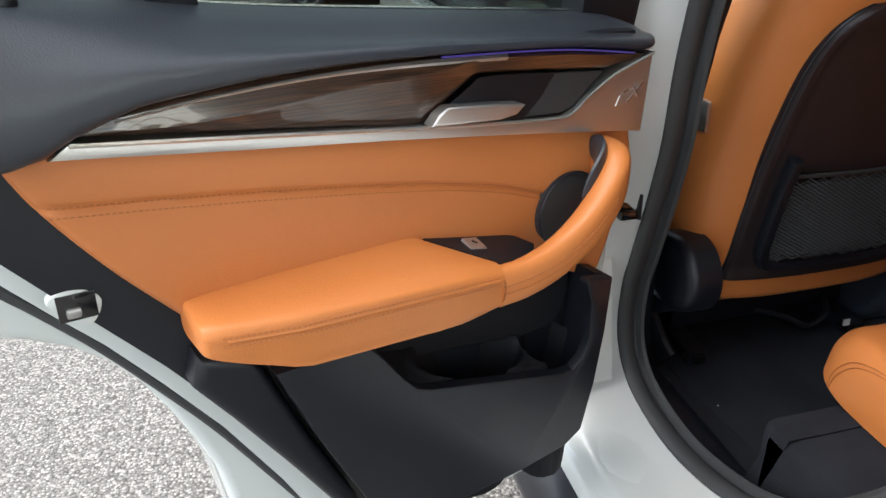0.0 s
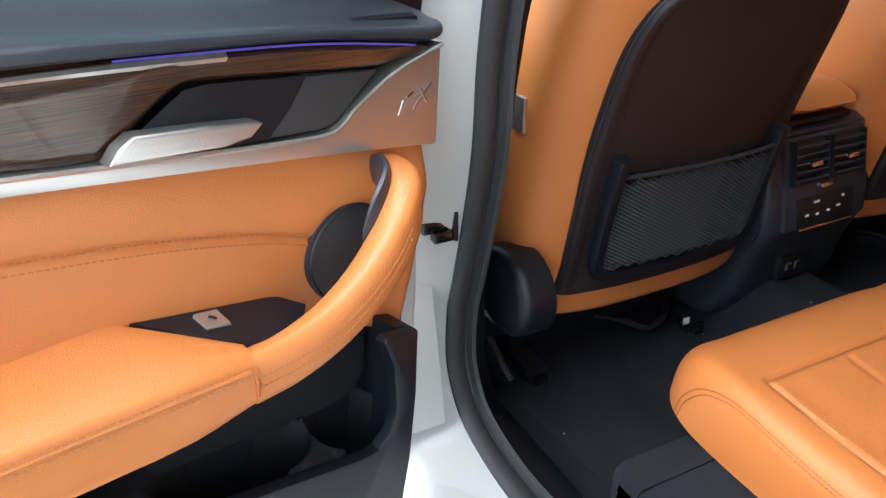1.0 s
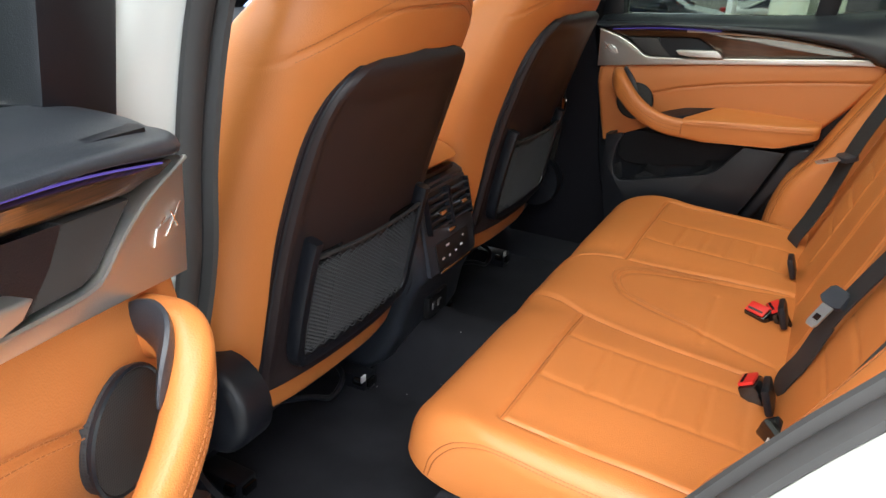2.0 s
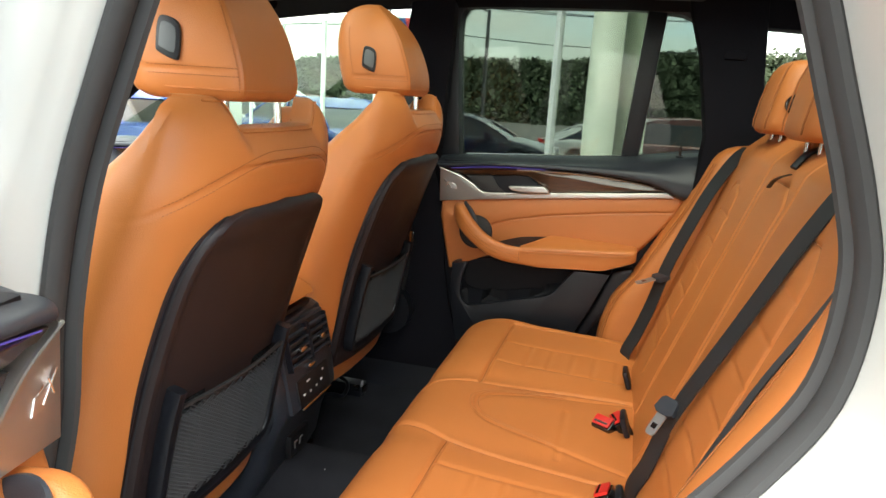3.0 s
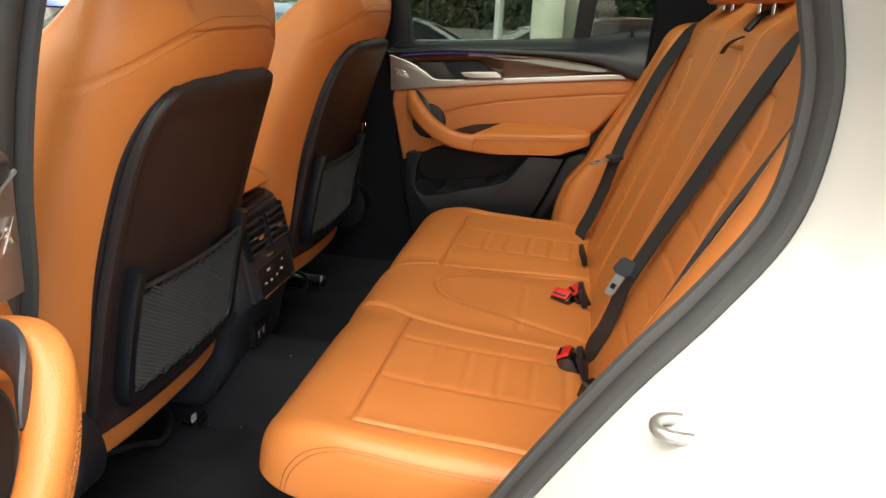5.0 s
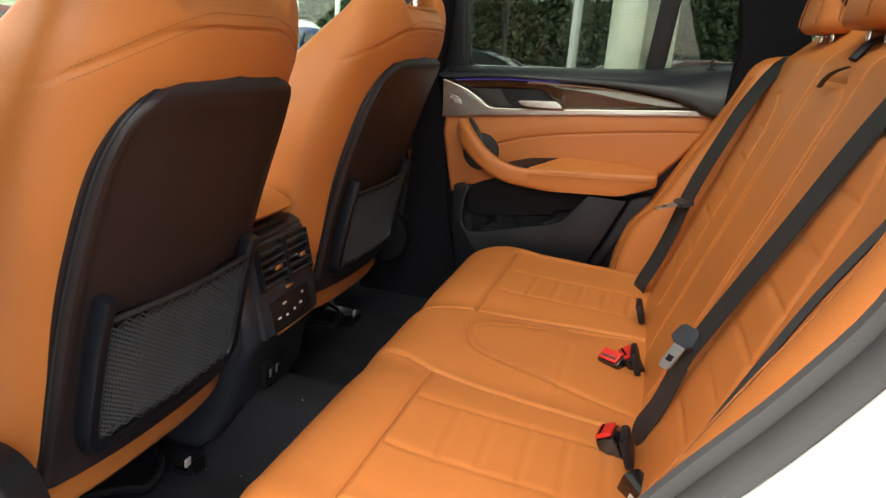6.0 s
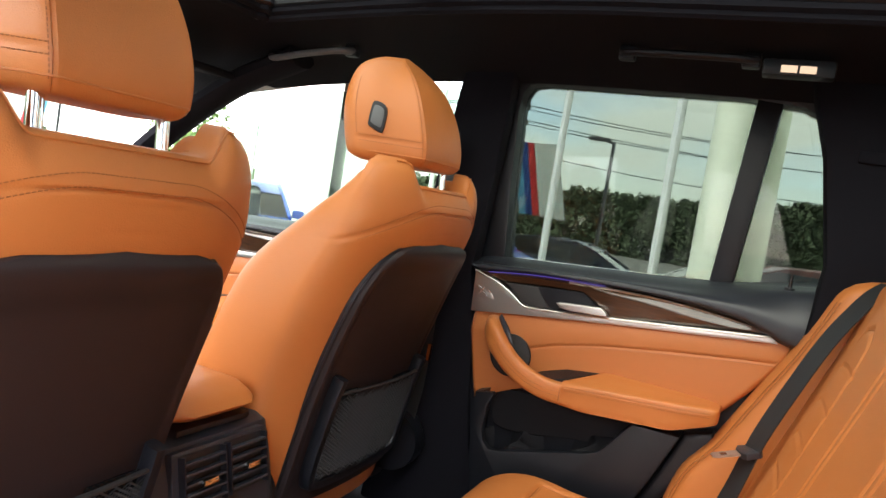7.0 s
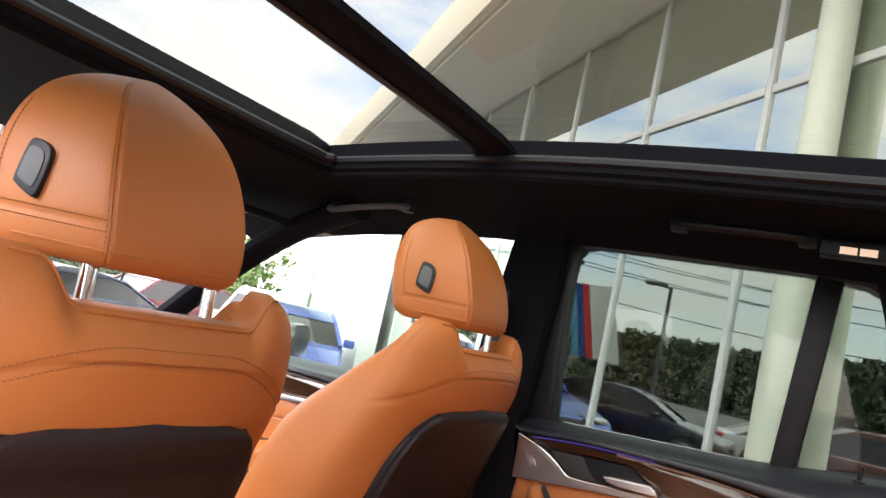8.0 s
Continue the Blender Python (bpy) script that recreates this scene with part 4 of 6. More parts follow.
TILT_UP = Matrix.Rotation(radians(-3.1), 4, "Y")
OPEN = Matrix(((-0.94, 0.34, 0, -0.887), (-0.34, -0.94, 0, -0.107), (0, 0, 1, 0), (0, 0, 0, 1)))
LEFT_DOOR = OPEN @ Matrix.Translation((0, 0, 1.122)) @ TILT_UP @ Matrix.Translation((0, 0, -1.110))
CLOSED = Matrix(((0, -1, 0, 0.692), (1, 0, 0, -0.006), (0, 0, 1, 0), (0, 0, 0, 1)))
door_trim("rear_door", LEFT_DOOR, False, "open white rear door lined in cognac leatherette and dark wood", "car doors")
door_trim("rear_door", CLOSED, True, "closed rear door lined in cognac leatherette and dark wood", "car doors")
FRONT_DOOR = Matrix(((0, -1, 0, 0.70), (1, 0, 0, 1.18), (0, 0, 1, -0.035), (0, 0, 0, 1)))
fd = door_trim("front_door", FRONT_DOOR, True, "closed front passenger door lined in cognac leatherette and wood", "car doors", 1.5, False)


# ---- front seats ----
GREY_BUTTON = material("dark grey rubber button", (0.11, 0.12, 0.13), 0.5, vary=0.1)
REAR_Y = [(0.58, 0.105), (0.64, 0.096), (0.70, 0.086), (0.80, 0.068), (0.87, 0.053), (0.95, 0.031), (1.05, -0.002), (1.12, -0.029), (1.18, -0.052), (1.23, -0.060), (1.27, -0.054), (1.31, -0.032)]
HALF_W = [(0.58, 0.236), (0.61, 0.246), (0.64, 0.252), (0.72, 0.262), (0.85, 0.268), (0.98, 0.266), (1.1, 0.256), (1.18, 0.244), (1.22, 0.233), (1.26, 0.221), (1.285, 0.204), (1.298, 0.178)]
THICK = [(0.58, 0.15), (0.8, 0.17), (1.0, 0.17), (1.2, 0.15), (1.27, 0.115), (1.30, 0.08)]
SHELL_W = [(0.652, 0.206), (0.70, 0.202), (0.80, 0.200), (0.90, 0.199), (1.0, 0.197), (1.06, 0.193), (1.10, 0.184), (1.13, 0.168), (1.15, 0.142), (1.160, 0.105), (1.165, 0.05), (1.166, 0.01)]


def cord_net(w0, w1, z0, z1, place, pitch, r):
    """Two sets of slanting cords over a rectangle, laid on a surface by place(x, z)."""
    bm = bmesh.new()
    slope = 0.62

    def cord(pts, lift):
        rows = []
        for x, z in pts:
            c = Vector(place(x, z)) + Vector((0, -lift, 0))
            rows.append([bm.verts.new(c + Vector(o)) for o in ((r, 0, r), (0, -r, 0), (-r, 0, -r), (0, r, 0))])
        for a, b in zip(rows, rows[1:]):
            for j in range(4):
                bm.faces.new((a[j], a[(j + 1) % 4], b[(j + 1) % 4], b[j]))
    for sgn in (1, -1):
        k = -int((w1 - w0) * slope / pitch) - 2
        while True:
            base = z0 + k * pitch
            pts = []
            for x in steps(w0, w1, 13):
                z = base + slope * ((x - w0) if sgn > 0 else (w1 - x))
                if z0 <= z <= z1(x):
                    pts.append((x, z))
            if len(pts) > 1:
                cord(pts, 0.0006 * sgn)
            k += 1
            if base > z1(w1) + 0.01 and base > z1(w0) + 0.01:
                break
    bmesh.ops.recalc_face_normals(bm, faces=bm.faces)
    return bm


def front_seat(cx, lift, out, label):
    """A front seat seen from behind. out: the sign of the side towards its door."""
    seat = thing("bucket_seat", pose(cx, 0, lift), label, "car seat", "front seats")

    def rear(x, z):
        w = curve1(HALF_W, z)
        t = min(1.0, abs(x) / w)
        return curve1(REAR_Y, z) + 0.040 * t ** 2.5
    seam_z = lambda x: 1.230 - 0.085 * (max(0.0, abs(x) - 0.06) / 0.2) ** 1.6

    def ring_at(z, flat=1.0, k=1.0, n=96):
        w, th, y0 = curve1(HALF_W, z), curve1(THICK, z), curve1(REAR_Y, z)
        ring = []
        for j in range(n):
            a = 2 * math.pi * j / n
            c, s = math.cos(a), math.sin(a)
            low = smooth01(0.95, 0.70, z)
            x = w * k * math.copysign(abs(c) ** (0.80 - 0.28 * low if s < 0 else 0.55), c)
            y = y0 + th / 2 + flat * th / 2 * k * math.copysign(abs(s) ** (0.66 - 0.28 * low), s)
            up = smooth01(1.2, 1.285, z)
            if s < 0:
                y += 0.026 * (abs(x) / w) ** 3
                y += 0.0034 * math.exp(-((z - seam_z(x)) / 0.0035) ** 2)
                if 1.155 < z < 1.228:
                    y += 0.0020 * math.exp(-((x - 0.030 - (z - 1.215) * 0.9) / 0.004) ** 2)
            else:
                y += 0.095 * smooth01(0.5, 0.9, abs(x) / w) * smooth01(1.30, 1.06, z)
            if s < 0 or abs(c) > 0.9:
                y += 0.002 * math.exp(-((z - 0.735) / 0.004) ** 2)
            zz = z - up * 0.032 * smooth01(0.144, 0.103, abs(x)) + up * 0.008 * smooth01(0.11, 0.145, abs(x)) * (1 if s < 0 else 0.3)
            if s > 0:
                zz -= 0.010 * smooth01(0.0, 0.6, s) * up
            ring.append((x, y, zz))
        return ring
    rings = [ring_at(0.598, 1, 0.90), ring_at(0.600, 1, 0.96), ring_at(0.605, 1, 0.99)]
    rings += [ring_at(z) for z in steps(0.612, 1.10, 44) + steps(1.104, 1.25, 46) + [1.256, 1.262, 1.268, 1.274, 1.28, 1.286, 1.291, 1.295, 1.298]]
    rings += [ring_at(1.299, 0.85), ring_at(1.2995, 0.6), ring_at(1.2998, 0.3), ring_at(1.30, 0.03)]
    back_ = part("backrest", loft(rings), COGNAC, seat, "cognac leather backrest")
    def on_back(x, z):
        w, th = curve1(HALF_W, z), curve1(THICK, z)
        c = min(0.999, (abs(x) / w) ** (1 / 0.80))
        return (x, curve1(REAR_Y, z) + th / 2 - th / 2 * math.sqrt(1 - c * c) ** 0.66 + 0.026 * (abs(x) / w) ** 3 - 0.0003, z)
    for off in (0.0065, -0.0065):
        part("stitching", stitches([on_back(x, seam_z(x) + off) for x in steps(-0.225, 0.225, 120)], 0.0006, up=(0, 1, 0)), THREAD, back_)
    piping = []
    for x in steps(-0.165, 0.165, 90):
        w = curve1(HALF_W, 1.292)
        piping.append((x, on_back(x, 1.292)[1], 1.2935 - 0.032 * smooth01(0.144, 0.103, abs(x)) + 0.008 * smooth01(0.11, 0.145, abs(x))))
    part("piping", tube(piping, 0.0014, 0.0014, 6, up=(0, 1, 0)), COGNAC, back_)
    # hard shell with a raised rim round a shallow recess
    def shell(u, q):
        z = 0.652 + (1.166 - 0.652) * q
        w = curve1(SHELL_W, z)
        x = u * w
        y = rear(x * 0.9, z) - 0.010 - 0.003 * (1 - u * u)
        inner = smooth01(0.97, 0.86, abs(u)) * smooth01(1.132, 1.098, z) * smooth01(0.655, 0.68, z)
        y += 0.0055 * inner
        edge = min(1, (1 - abs(u)) * w / 0.012)
        y += 0.012 * (1 - edge) ** 2 + 0.014 * smooth01(1.144, 1.166, z)
        return (x, y, z)
    sh = part("back_shell", sheet(shell, steps(-1, 1, 60), steps(0, 1, 70), (0, 0.02, 0)), BROWN_SHELL, seat, "dark brown moulded back shell")
    part("shell_edge", tube([shell(1, q) for q in steps(0, 0.995, 40)] + [shell(-1, q) for q in steps(0.995, 0, 40)], 0.0026, 0.004, 6, up=(0, 1, 0)), BLACK, sh)
    # pocket: frame and net
    top = lambda x: 0.872
    def face(x, z):
        k = 1 - (x / 0.15) ** 2
        return (x, rear(0, z) - 0.012 - 0.012 * max(0, k) - 0.004, z)
    fr = [(-0.158, 0.905), (-0.160, 0.86), (-0.161, 0.74), (-0.155, 0.702), (-0.13, 0.688), (0, 0.682), (0.13, 0.69), (0.157, 0.71), (0.161, 0.75), (0.160, 0.86), (0.158, 0.905)]
    pk = part("pocket_frame", tube([(p.x, rear(0, p.z) - 0.010, p.z) for p in spline([(x, 0, z) for x, z in fr], 6)], 0.010, 0.013, 10, up=(0, 1, 0), square=3.5), BLACK, sh, "black pocket frame")
    part("net", cord_net(-0.151, 0.151, 0.698, top, face, 0.0066, 0.0010), NET, sh, "black knitted net")
    part("net_band", tube([face(x, 0.874) for x in steps(-0.152, 0.152, 15)], 0.0035, 0.004, 8, up=(0, 1, 0)), WEB, sh)
    part("pocket_back", sheet(lambda x, z: (x, rear(0, z) - 0.006 + 0.004 * 0, z), steps(-0.152, 0.152, 6), steps(0.694, 0.872, 6), (0, 0.004, 0)), GLOSS_BLACK, sh)
    # headrest on two posts
    HW = [(1.300, 0.108), (1.306, 0.118), (1.32, 0.124), (1.36, 0.128), (1.40, 0.125), (1.44, 0.113), (1.47, 0.094), (1.49, 0.070), (1.503, 0.040), (1.508, 0.014)]
    HY0 = [(1.300, -0.008), (1.306, -0.018), (1.32, -0.023), (1.36, -0.017), (1.42, 0.006), (1.46, 0.032), (1.485, 0.058), (1.508, 0.088)]
    HY1 = [(1.300, 0.118), (1.306, 0.136), (1.32, 0.146), (1.40, 0.162), (1.46, 0.160), (1.485, 0.150), (1.508, 0.118)]

    def head_ring(z):
        """Outline of the headrest at a height: a narrow back, sides that flare towards the front."""
        w, y0, y1 = curve1(HW, z), curve1(HY0, z), curve1(HY1, z)
        d = y1 - y0
        side = [(0.50, 0.0), (0.655, 0.012), (0.735, 0.10), (0.86, 0.36), (0.965, 0.62), (0.985, 0.78), (0.86, 0.92), (0.45, 1.0)]
        pts = [(0, y0 - 0.002)] + [(-w * a, y0 + d * b) for a, b in side] + [(0, y1)] + [(w * a, y0 + d * b) for a, b in side[::-1]]
        return spline2(pts, 6, True)
    rings = []
    for z in [1.300, 1.303, 1.309] + steps(1.316, 1.47, 40) + [1.476, 1.482, 1.487, 1.491, 1.495, 1.499, 1.503, 1.506, 1.508]:
        ring = []
        for i, (x, y) in enumerate(head_ring(z)):
            band = 0.0022 * math.exp(-((z - 1.338) / 0.003) ** 2) * (12 < i < 34)
            seam = 0.0026 * (i == 12 or i == 96) + 0.0012 * math.exp(-((z - 1.318) / 0.0025) ** 2) * (i < 13 or i > 95)
            ring.append((x * (1 - 8 * band) , y + seam, z))
        rings.append(ring)
    hr = part("headrest", loft(rings), COGNAC, seat, "cognac leather headrest")

    def on_head(z, i, out_=1.004):
        x, y = head_ring(z)[i]
        return Vector((x * out_, y, z))
    for off in (0.0055, -0.0055):
        part("stitching", stitches([on_head(1.338 + off, i) for i in range(14, 33)], 0.0006, up=(0, 0, 1)), THREAD, hr)
    part("stitching", stitches([on_head(z, 14) for z in steps(1.312, 1.49, 60)], 0.0007, up=(0, 1, 0)), THREAD, hr)
    part("stitching", stitches([on_head(z, 33) for z in steps(1.345, 1.45, 40)], 0.0007, up=(1, 0, 0)), THREAD, hr)
    part("piping", tube([on_head(1.315, i, 1.002) for i in list(range(96, 108)) + list(range(0, 30))], 0.0013, 0.0013, 6), COGNAC, hr)
    bt = spline2([(-0.016, -0.027), (-0.018, 0.008), (-0.012, 0.024), (0.004, 0.031), (0.015, 0.026), (0.018, -0.012), (0.014, -0.021), (-0.008, -0.031)], 3, True)
    turn = Matrix.Translation((-0.1165, 0.068, 1.378)) @ Matrix.Rotation(radians(17), 4, "Z") @ Matrix.Rotation(radians(7), 4, "Y")
    for nm, k, d0, d1, m_ in (("release_button", 0.90, 0.012, -0.0045, BLACK), ("button_face", 0.64, 0.006, -0.0062, GREY_BUTTON)):
        bm = prism([(y * k, z * k) for y, z in bt], d0, d1, 0.003, "yzx")
        bm.transform(turn)
        part(nm, bm, m_, hr, "black headrest release button" if k > 0.8 else "")
    for sx in (-0.076, 0.076):
        post = part("post", tube([(sx, 0.004, 1.20), (sx, 0.012, 1.315)], 0.0065, 0.0065, 12, up=(0, 1, 0)), CHROME, seat, "chrome headrest post")
        part("post_groove", tube([(sx + 0.010, 0.008, 1.22), (sx + 0.010, 0.016, 1.315)], 0.0035, 0.0035, 10, up=(0, 1, 0)), CHROME, post)
        part("post_collar", box(sx - 0.017, sx + 0.017, -0.016, 0.026, 1.25, 1.262, 0.005), GLOSS_BLACK, post)
    # base: cushion, side covers, recliner cover, rails
    rings = []
    for t in steps(0, 1, 20):
        y = 0.20 + 0.46 * t
        k = min(1, (min(t, 1 - t) / 0.12) ** 0.5 * 0.9 + 0.1)
        rings.append([(0.26 * k * math.copysign(abs(math.cos(a)) ** 0.5, math.cos(a)), y, 0.585 + 0.02 * t + 0.085 * k * math.copysign(abs(math.sin(a)) ** 0.6, math.sin(a))) for a in steps(0, 2 * math.pi, 33)[:-1]])
    part("cushion", loft(rings), COGNAC, seat, "cognac leather seat cushion")
    part("base", box(-0.21, 0.21, 0.24, 0.60, 0.455, 0.53, 0.02), BLACK, seat)
    cov = [(0.12 + 0.072 * math.cos(a) * (1.0 if math.cos(a) < 0 else 1.5), 0.672 + 0.072 * math.sin(a)) for a in steps(0, 2 * math.pi, 29)[:-1]]
    part("recliner_cover", prism(cov, out * 0.245, out * 0.305, 0.02, "yzx", 3), BLACK, seat, "black recliner cover")
    part("recliner_cover", prism([(0.13 + (y - 0.11) * 0.7, 0.680 + (z - 0.672) * 0.8) for y, z in cov], -out * 0.225, -out * 0.248, 0.010, "yzx", 3), BLACK, seat)
    part("valance", prism([(0.14, 0.60), (0.15, 0.57), (0.24, 0.51), (0.6, 0.50), (0.6, 0.60)], out * 0.24, out * 0.30, 0.012, "yzx"), BLACK, seat)
    for sx in (-0.19, 0.19):
        rail = part("rail", box(sx - 0.022, sx + 0.022, 0.16, 0.75, 0.415, 0.455, 0.005), BLACK, seat)
        part("rail_bolt", join(box(sx - 0.014, sx + 0.014, 0.152, 0.162, 0.43, 0.447, 0.002), disc((sx - 0.024, 0.165, 0.445), 0.009, 0.02, "y", 14, 0.002)), GLOSS_BLACK, rail)
    part("harness", tube(spline([(-0.02, 0.26, 0.47), (0.03, 0.20, 0.475), (0.08, 0.18, 0.455), (0.13, 0.19, 0.475), (0.17, 0.26, 0.48)], 5), 0.006, 0.006, 8), BLACK, seat)
    part("cable_tag", box(0.14, 0.155, 0.148, 0.152, 0.462, 0.477, 0.001), PRINT, seat, "small pale cable tag")
    return seat


front_seat(-0.366, -0.008, -1, "cognac leather front seat with a dark shell and net pocket")
front_seat(0.374, 0.010, 1, "cognac leather front seat with a dark shell and net pocket")

anchor = part("belt_anchor_cover", tube(spline([(-0.665, 0.235, 0.56), (-0.655, 0.215, 0.52), (-0.64, 0.19, 0.475), (-0.63, 0.16, 0.445)], 5), 0.012, 0.028, 10, square=3), BLACK)
tagged(anchor, "black curved seat belt anchor cover by the sill", "anchor cover")
clip = part("belt_clip", join(box(-0.632, -0.612, 0.128, 0.150, 0.935, 0.968, 0.004), box(-0.638, -0.63, 0.125, 0.155, 0.925, 0.978, 0.003)), STEEL)
tagged(clip, "small grey belt clip on the centre pillar", "belt clip")
check = thing("door_check", pose(-0.80, 0.075, 0.838) @ Matrix.Scale(0.75, 4), "black door check strap on the centre pillar", "door check")
part("arm", box(-0.035, 0.03, -0.012, 0.012, -0.012, 0.012, 0.004), GLOSS_BLACK, check)
part("housing", box(-0.016, 0.026, -0.02, 0.03, -0.03, -0.008, 0.004), GLOSS_BLACK, check)
part("bracket", box(0.022, 0.03, -0.025, 0.035, -0.03, 0.03, 0.002), BLACK, check)


def belt(points, width=0.046, across=(1, 0, 0), thick=0.0012):
    """A flat web along a curve, lying across the given direction."""
    p = spline(points, 8)
    rings = []
    for i, q in enumerate(p):
        d = (p[min(i + 1, len(p) - 1)] - p[max(i - 1, 0)]).normalized()
        a = Vector(across)
        a = (a - d * a.dot(d)).normalized()
        n = a.cross(d).normalized()
        rings.append([q + a * width / 2 + n * thick, q + a * width / 2 - n * thick, q - a * width / 2 - n * thick, q - a * width / 2 + n * thick])
    return loft(rings)


fb = thing("front_belt", pose(0, 0, 0), "black front seat belt hanging beside the centre pillar", "seat belt", "seat belts")
part("webbing", belt([(0.655, 0.10, 1.42), (0.65, 0.085, 1.1), (0.65, 0.085, 0.85), (0.655, 0.10, 0.72)], 0.046, (0.2, 1, 0)), WEB, fb)
part("tongue", join(box(0.632, 0.640, 0.052, 0.064, 0.885, 0.925, 0.002)), CHROME, fb, "bright metal belt tongue")


# ---- rear bench ----
CUSHION = [(-0.66, 0.60), (-0.655, 0.665), (-0.60, 0.690), (-0.50, 0.700), (-0.40, 0.704), (-0.32, 0.709), (-0.265, 0.714), (-0.215, 0.715), (-0.172, 0.704), (-0.146, 0.680), (-0.133, 0.645), (-0.130, 0.595), (-0.137, 0.55),
           (-0.165, 0.515), (-0.25, 0.50), (-0.5, 0.50), (-0.65, 0.53)]
SEAMS = [[(-0.539, -0.268), (-0.160, -0.270)], [(0.128, -0.270), (0.552, -0.272)],
         [(-0.539, -0.268), (-0.545, -0.60)], [(0.552, -0.272), (0.555, -0.60)],
         [(-0.10, -0.145), (-0.135, -0.22), (-0.160, -0.270), (-0.185, -0.42), (-0.205, -0.62)], [(0.085, -0.145), (0.11, -0.22), (0.128, -0.270), (0.16, -0.42), (0.18, -0.62)]]
LIGHT_SEAMS = [[(-0.256, -0.275), (-0.266, -0.62)], [(-0.394, -0.275), (-0.404, -0.62)], [(0.268, -0.275), (0.278, -0.62)], [(0.408, -0.275), (0.418, -0.62)]]
for y in (-0.345, -0.398, -0.451, -0.504, -0.557):
    LIGHT_SEAMS += [[(-0.258, y), (-0.40, y - 0.004)], [(0.270, y), (0.412, y - 0.004)]]
LIGHT_SEAMS.append([(0.06, -0.466), (-0.135, -0.466)])
U_SEAM = spline2([(-0.155, -0.62), (-0.10, -0.46), (-0.06, -0.34), (-0.03, -0.30), (0.02, -0.285), (0.06, -0.30), (0.09, -0.34), (0.135, -0.46), (0.17, -0.62)], 4)


def cushion_top(x, y):
    """Depth by which the upholstery is drawn in at a point of the cushion."""
    d = 0.0052 * groove(x, y, SEAMS, 0.0042) + 0.0020 * groove(x, y, LIGHT_SEAMS, 0.0050) + 0.0026 * groove(x, y, [U_SEAM], 0.0045)
    d -= 0.0010 * groove(x, y, SEAMS, 0.022)
    d += 0.012 * math.exp(-((abs(x) - 0.155) / 0.05) ** 2) * smooth01(-0.62, -0.5, y) * 0.5
    d -= 0.004 * math.exp(-((abs(x) - 0.575) / 0.05) ** 2)
    d += 0.0012 * noise.noise((x * 14, y * 14, 0))
    return d


prof = spline2(CUSHION, 22, True)
half = 0.602
xs = [-half + 0.06 * (1 - math.cos(math.pi / 2 * k / 16)) for k in range(16)] + steps(-half + 0.06, half - 0.06, 270) + [half - 0.06 * (1 - math.cos(math.pi / 2 * k / 16)) for k in range(15, -1, -1)]
rings = []
for x in xs:
    side_in = 0.018 * smooth01(-0.45, -0.60, x)
    e = max(0.0, abs(x) - (half - 0.085)) / 0.085
    pull = 0.085 * (1 - math.sqrt(max(0.0, 1 - e * e)))
    e = max(0.0, abs(x) - (half - 0.032)) / 0.032
    drop = 0.034 * (1 - math.sqrt(max(0.0, 1 - e * e)))
    ring = []
    for y, z in prof:
        yy, zz = y - pull * smooth01(-0.42, -0.16, y), z
        if z > 0.62 and y > -0.655:
            zz -= cushion_top(x, y) * smooth01(0.62, 0.66, z)
        zz -= drop * smooth01(0.60, 0.69, z)
        lift = smooth01(half - 0.16, half - 0.02, abs(x))
        if zz < 0.628:
            zz += (0.628 - zz) * 0.85 * lift
        ring.append((x + side_in, yy, zz))
    rings.append(ring)
bench = thing("rear_bench", pose(0, 0, 0), "cognac leather rear bench with fluted seat panels", "rear bench")
part("seat_base", box(-0.70, 0.70, -0.66, -0.206, 0.40, 0.606, 0.02), CARPET, bench, "black carpeted seat base")
cu = part("seat_cushion", loft(rings), COGNAC, bench, "cognac leather cushion")
for off in (0.005, -0.005, 0.012):
    part("stitching", stitches([(x * (1 + off * 2), y + off, 0.7185 + 0.075 * (y + 0.30) * 1.0 - cushion_top(x * (1 + off * 2), y + off) + 0.0006) for x, y in U_SEAM[4:-4]], 0.0006), THREAD, cu)
top_z = lambda x, y: curve1([(-0.655, 0.665), (-0.60, 0.690), (-0.50, 0.700), (-0.40, 0.704), (-0.32, 0.709), (-0.265, 0.714), (-0.215, 0.715)], y) - cushion_top(x, y)
for line in SEAMS:
    pts = [(line[0][0] + (line[-1][0] - line[0][0]) * t, line[0][1] + (line[-1][1] - line[0][1]) * t) for t in steps(0, 1, 40)] if len(line) == 2 else spline2(line, 16)
    part("seam", tube([(x, y, top_z(x, y) + 0.0004) for x, y in pts if -0.60 < y < -0.215], 0.0011, 0.0011, 5), THREAD, cu)
for k, o in ((3, 0.0), (4, 0.0)):
    line = [Vector(p) for (y, z), p in zip(prof, rings[k]) if z > 0.575 and y > -0.60]
    part("stitching", stitches([p + Vector((-0.0012, 0.0006 + 0.001 * (p.z < 0.69), 0.0012)) for p in line[::3]], 0.0008, up=(1, 0, 0)), THREAD, cu)

# backrest: a padded face on a leaning plane
LEAN_BACK = math.tan(radians(20))


def back_y(z):
    return -0.604 - (z - 0.70) * LEAN_BACK


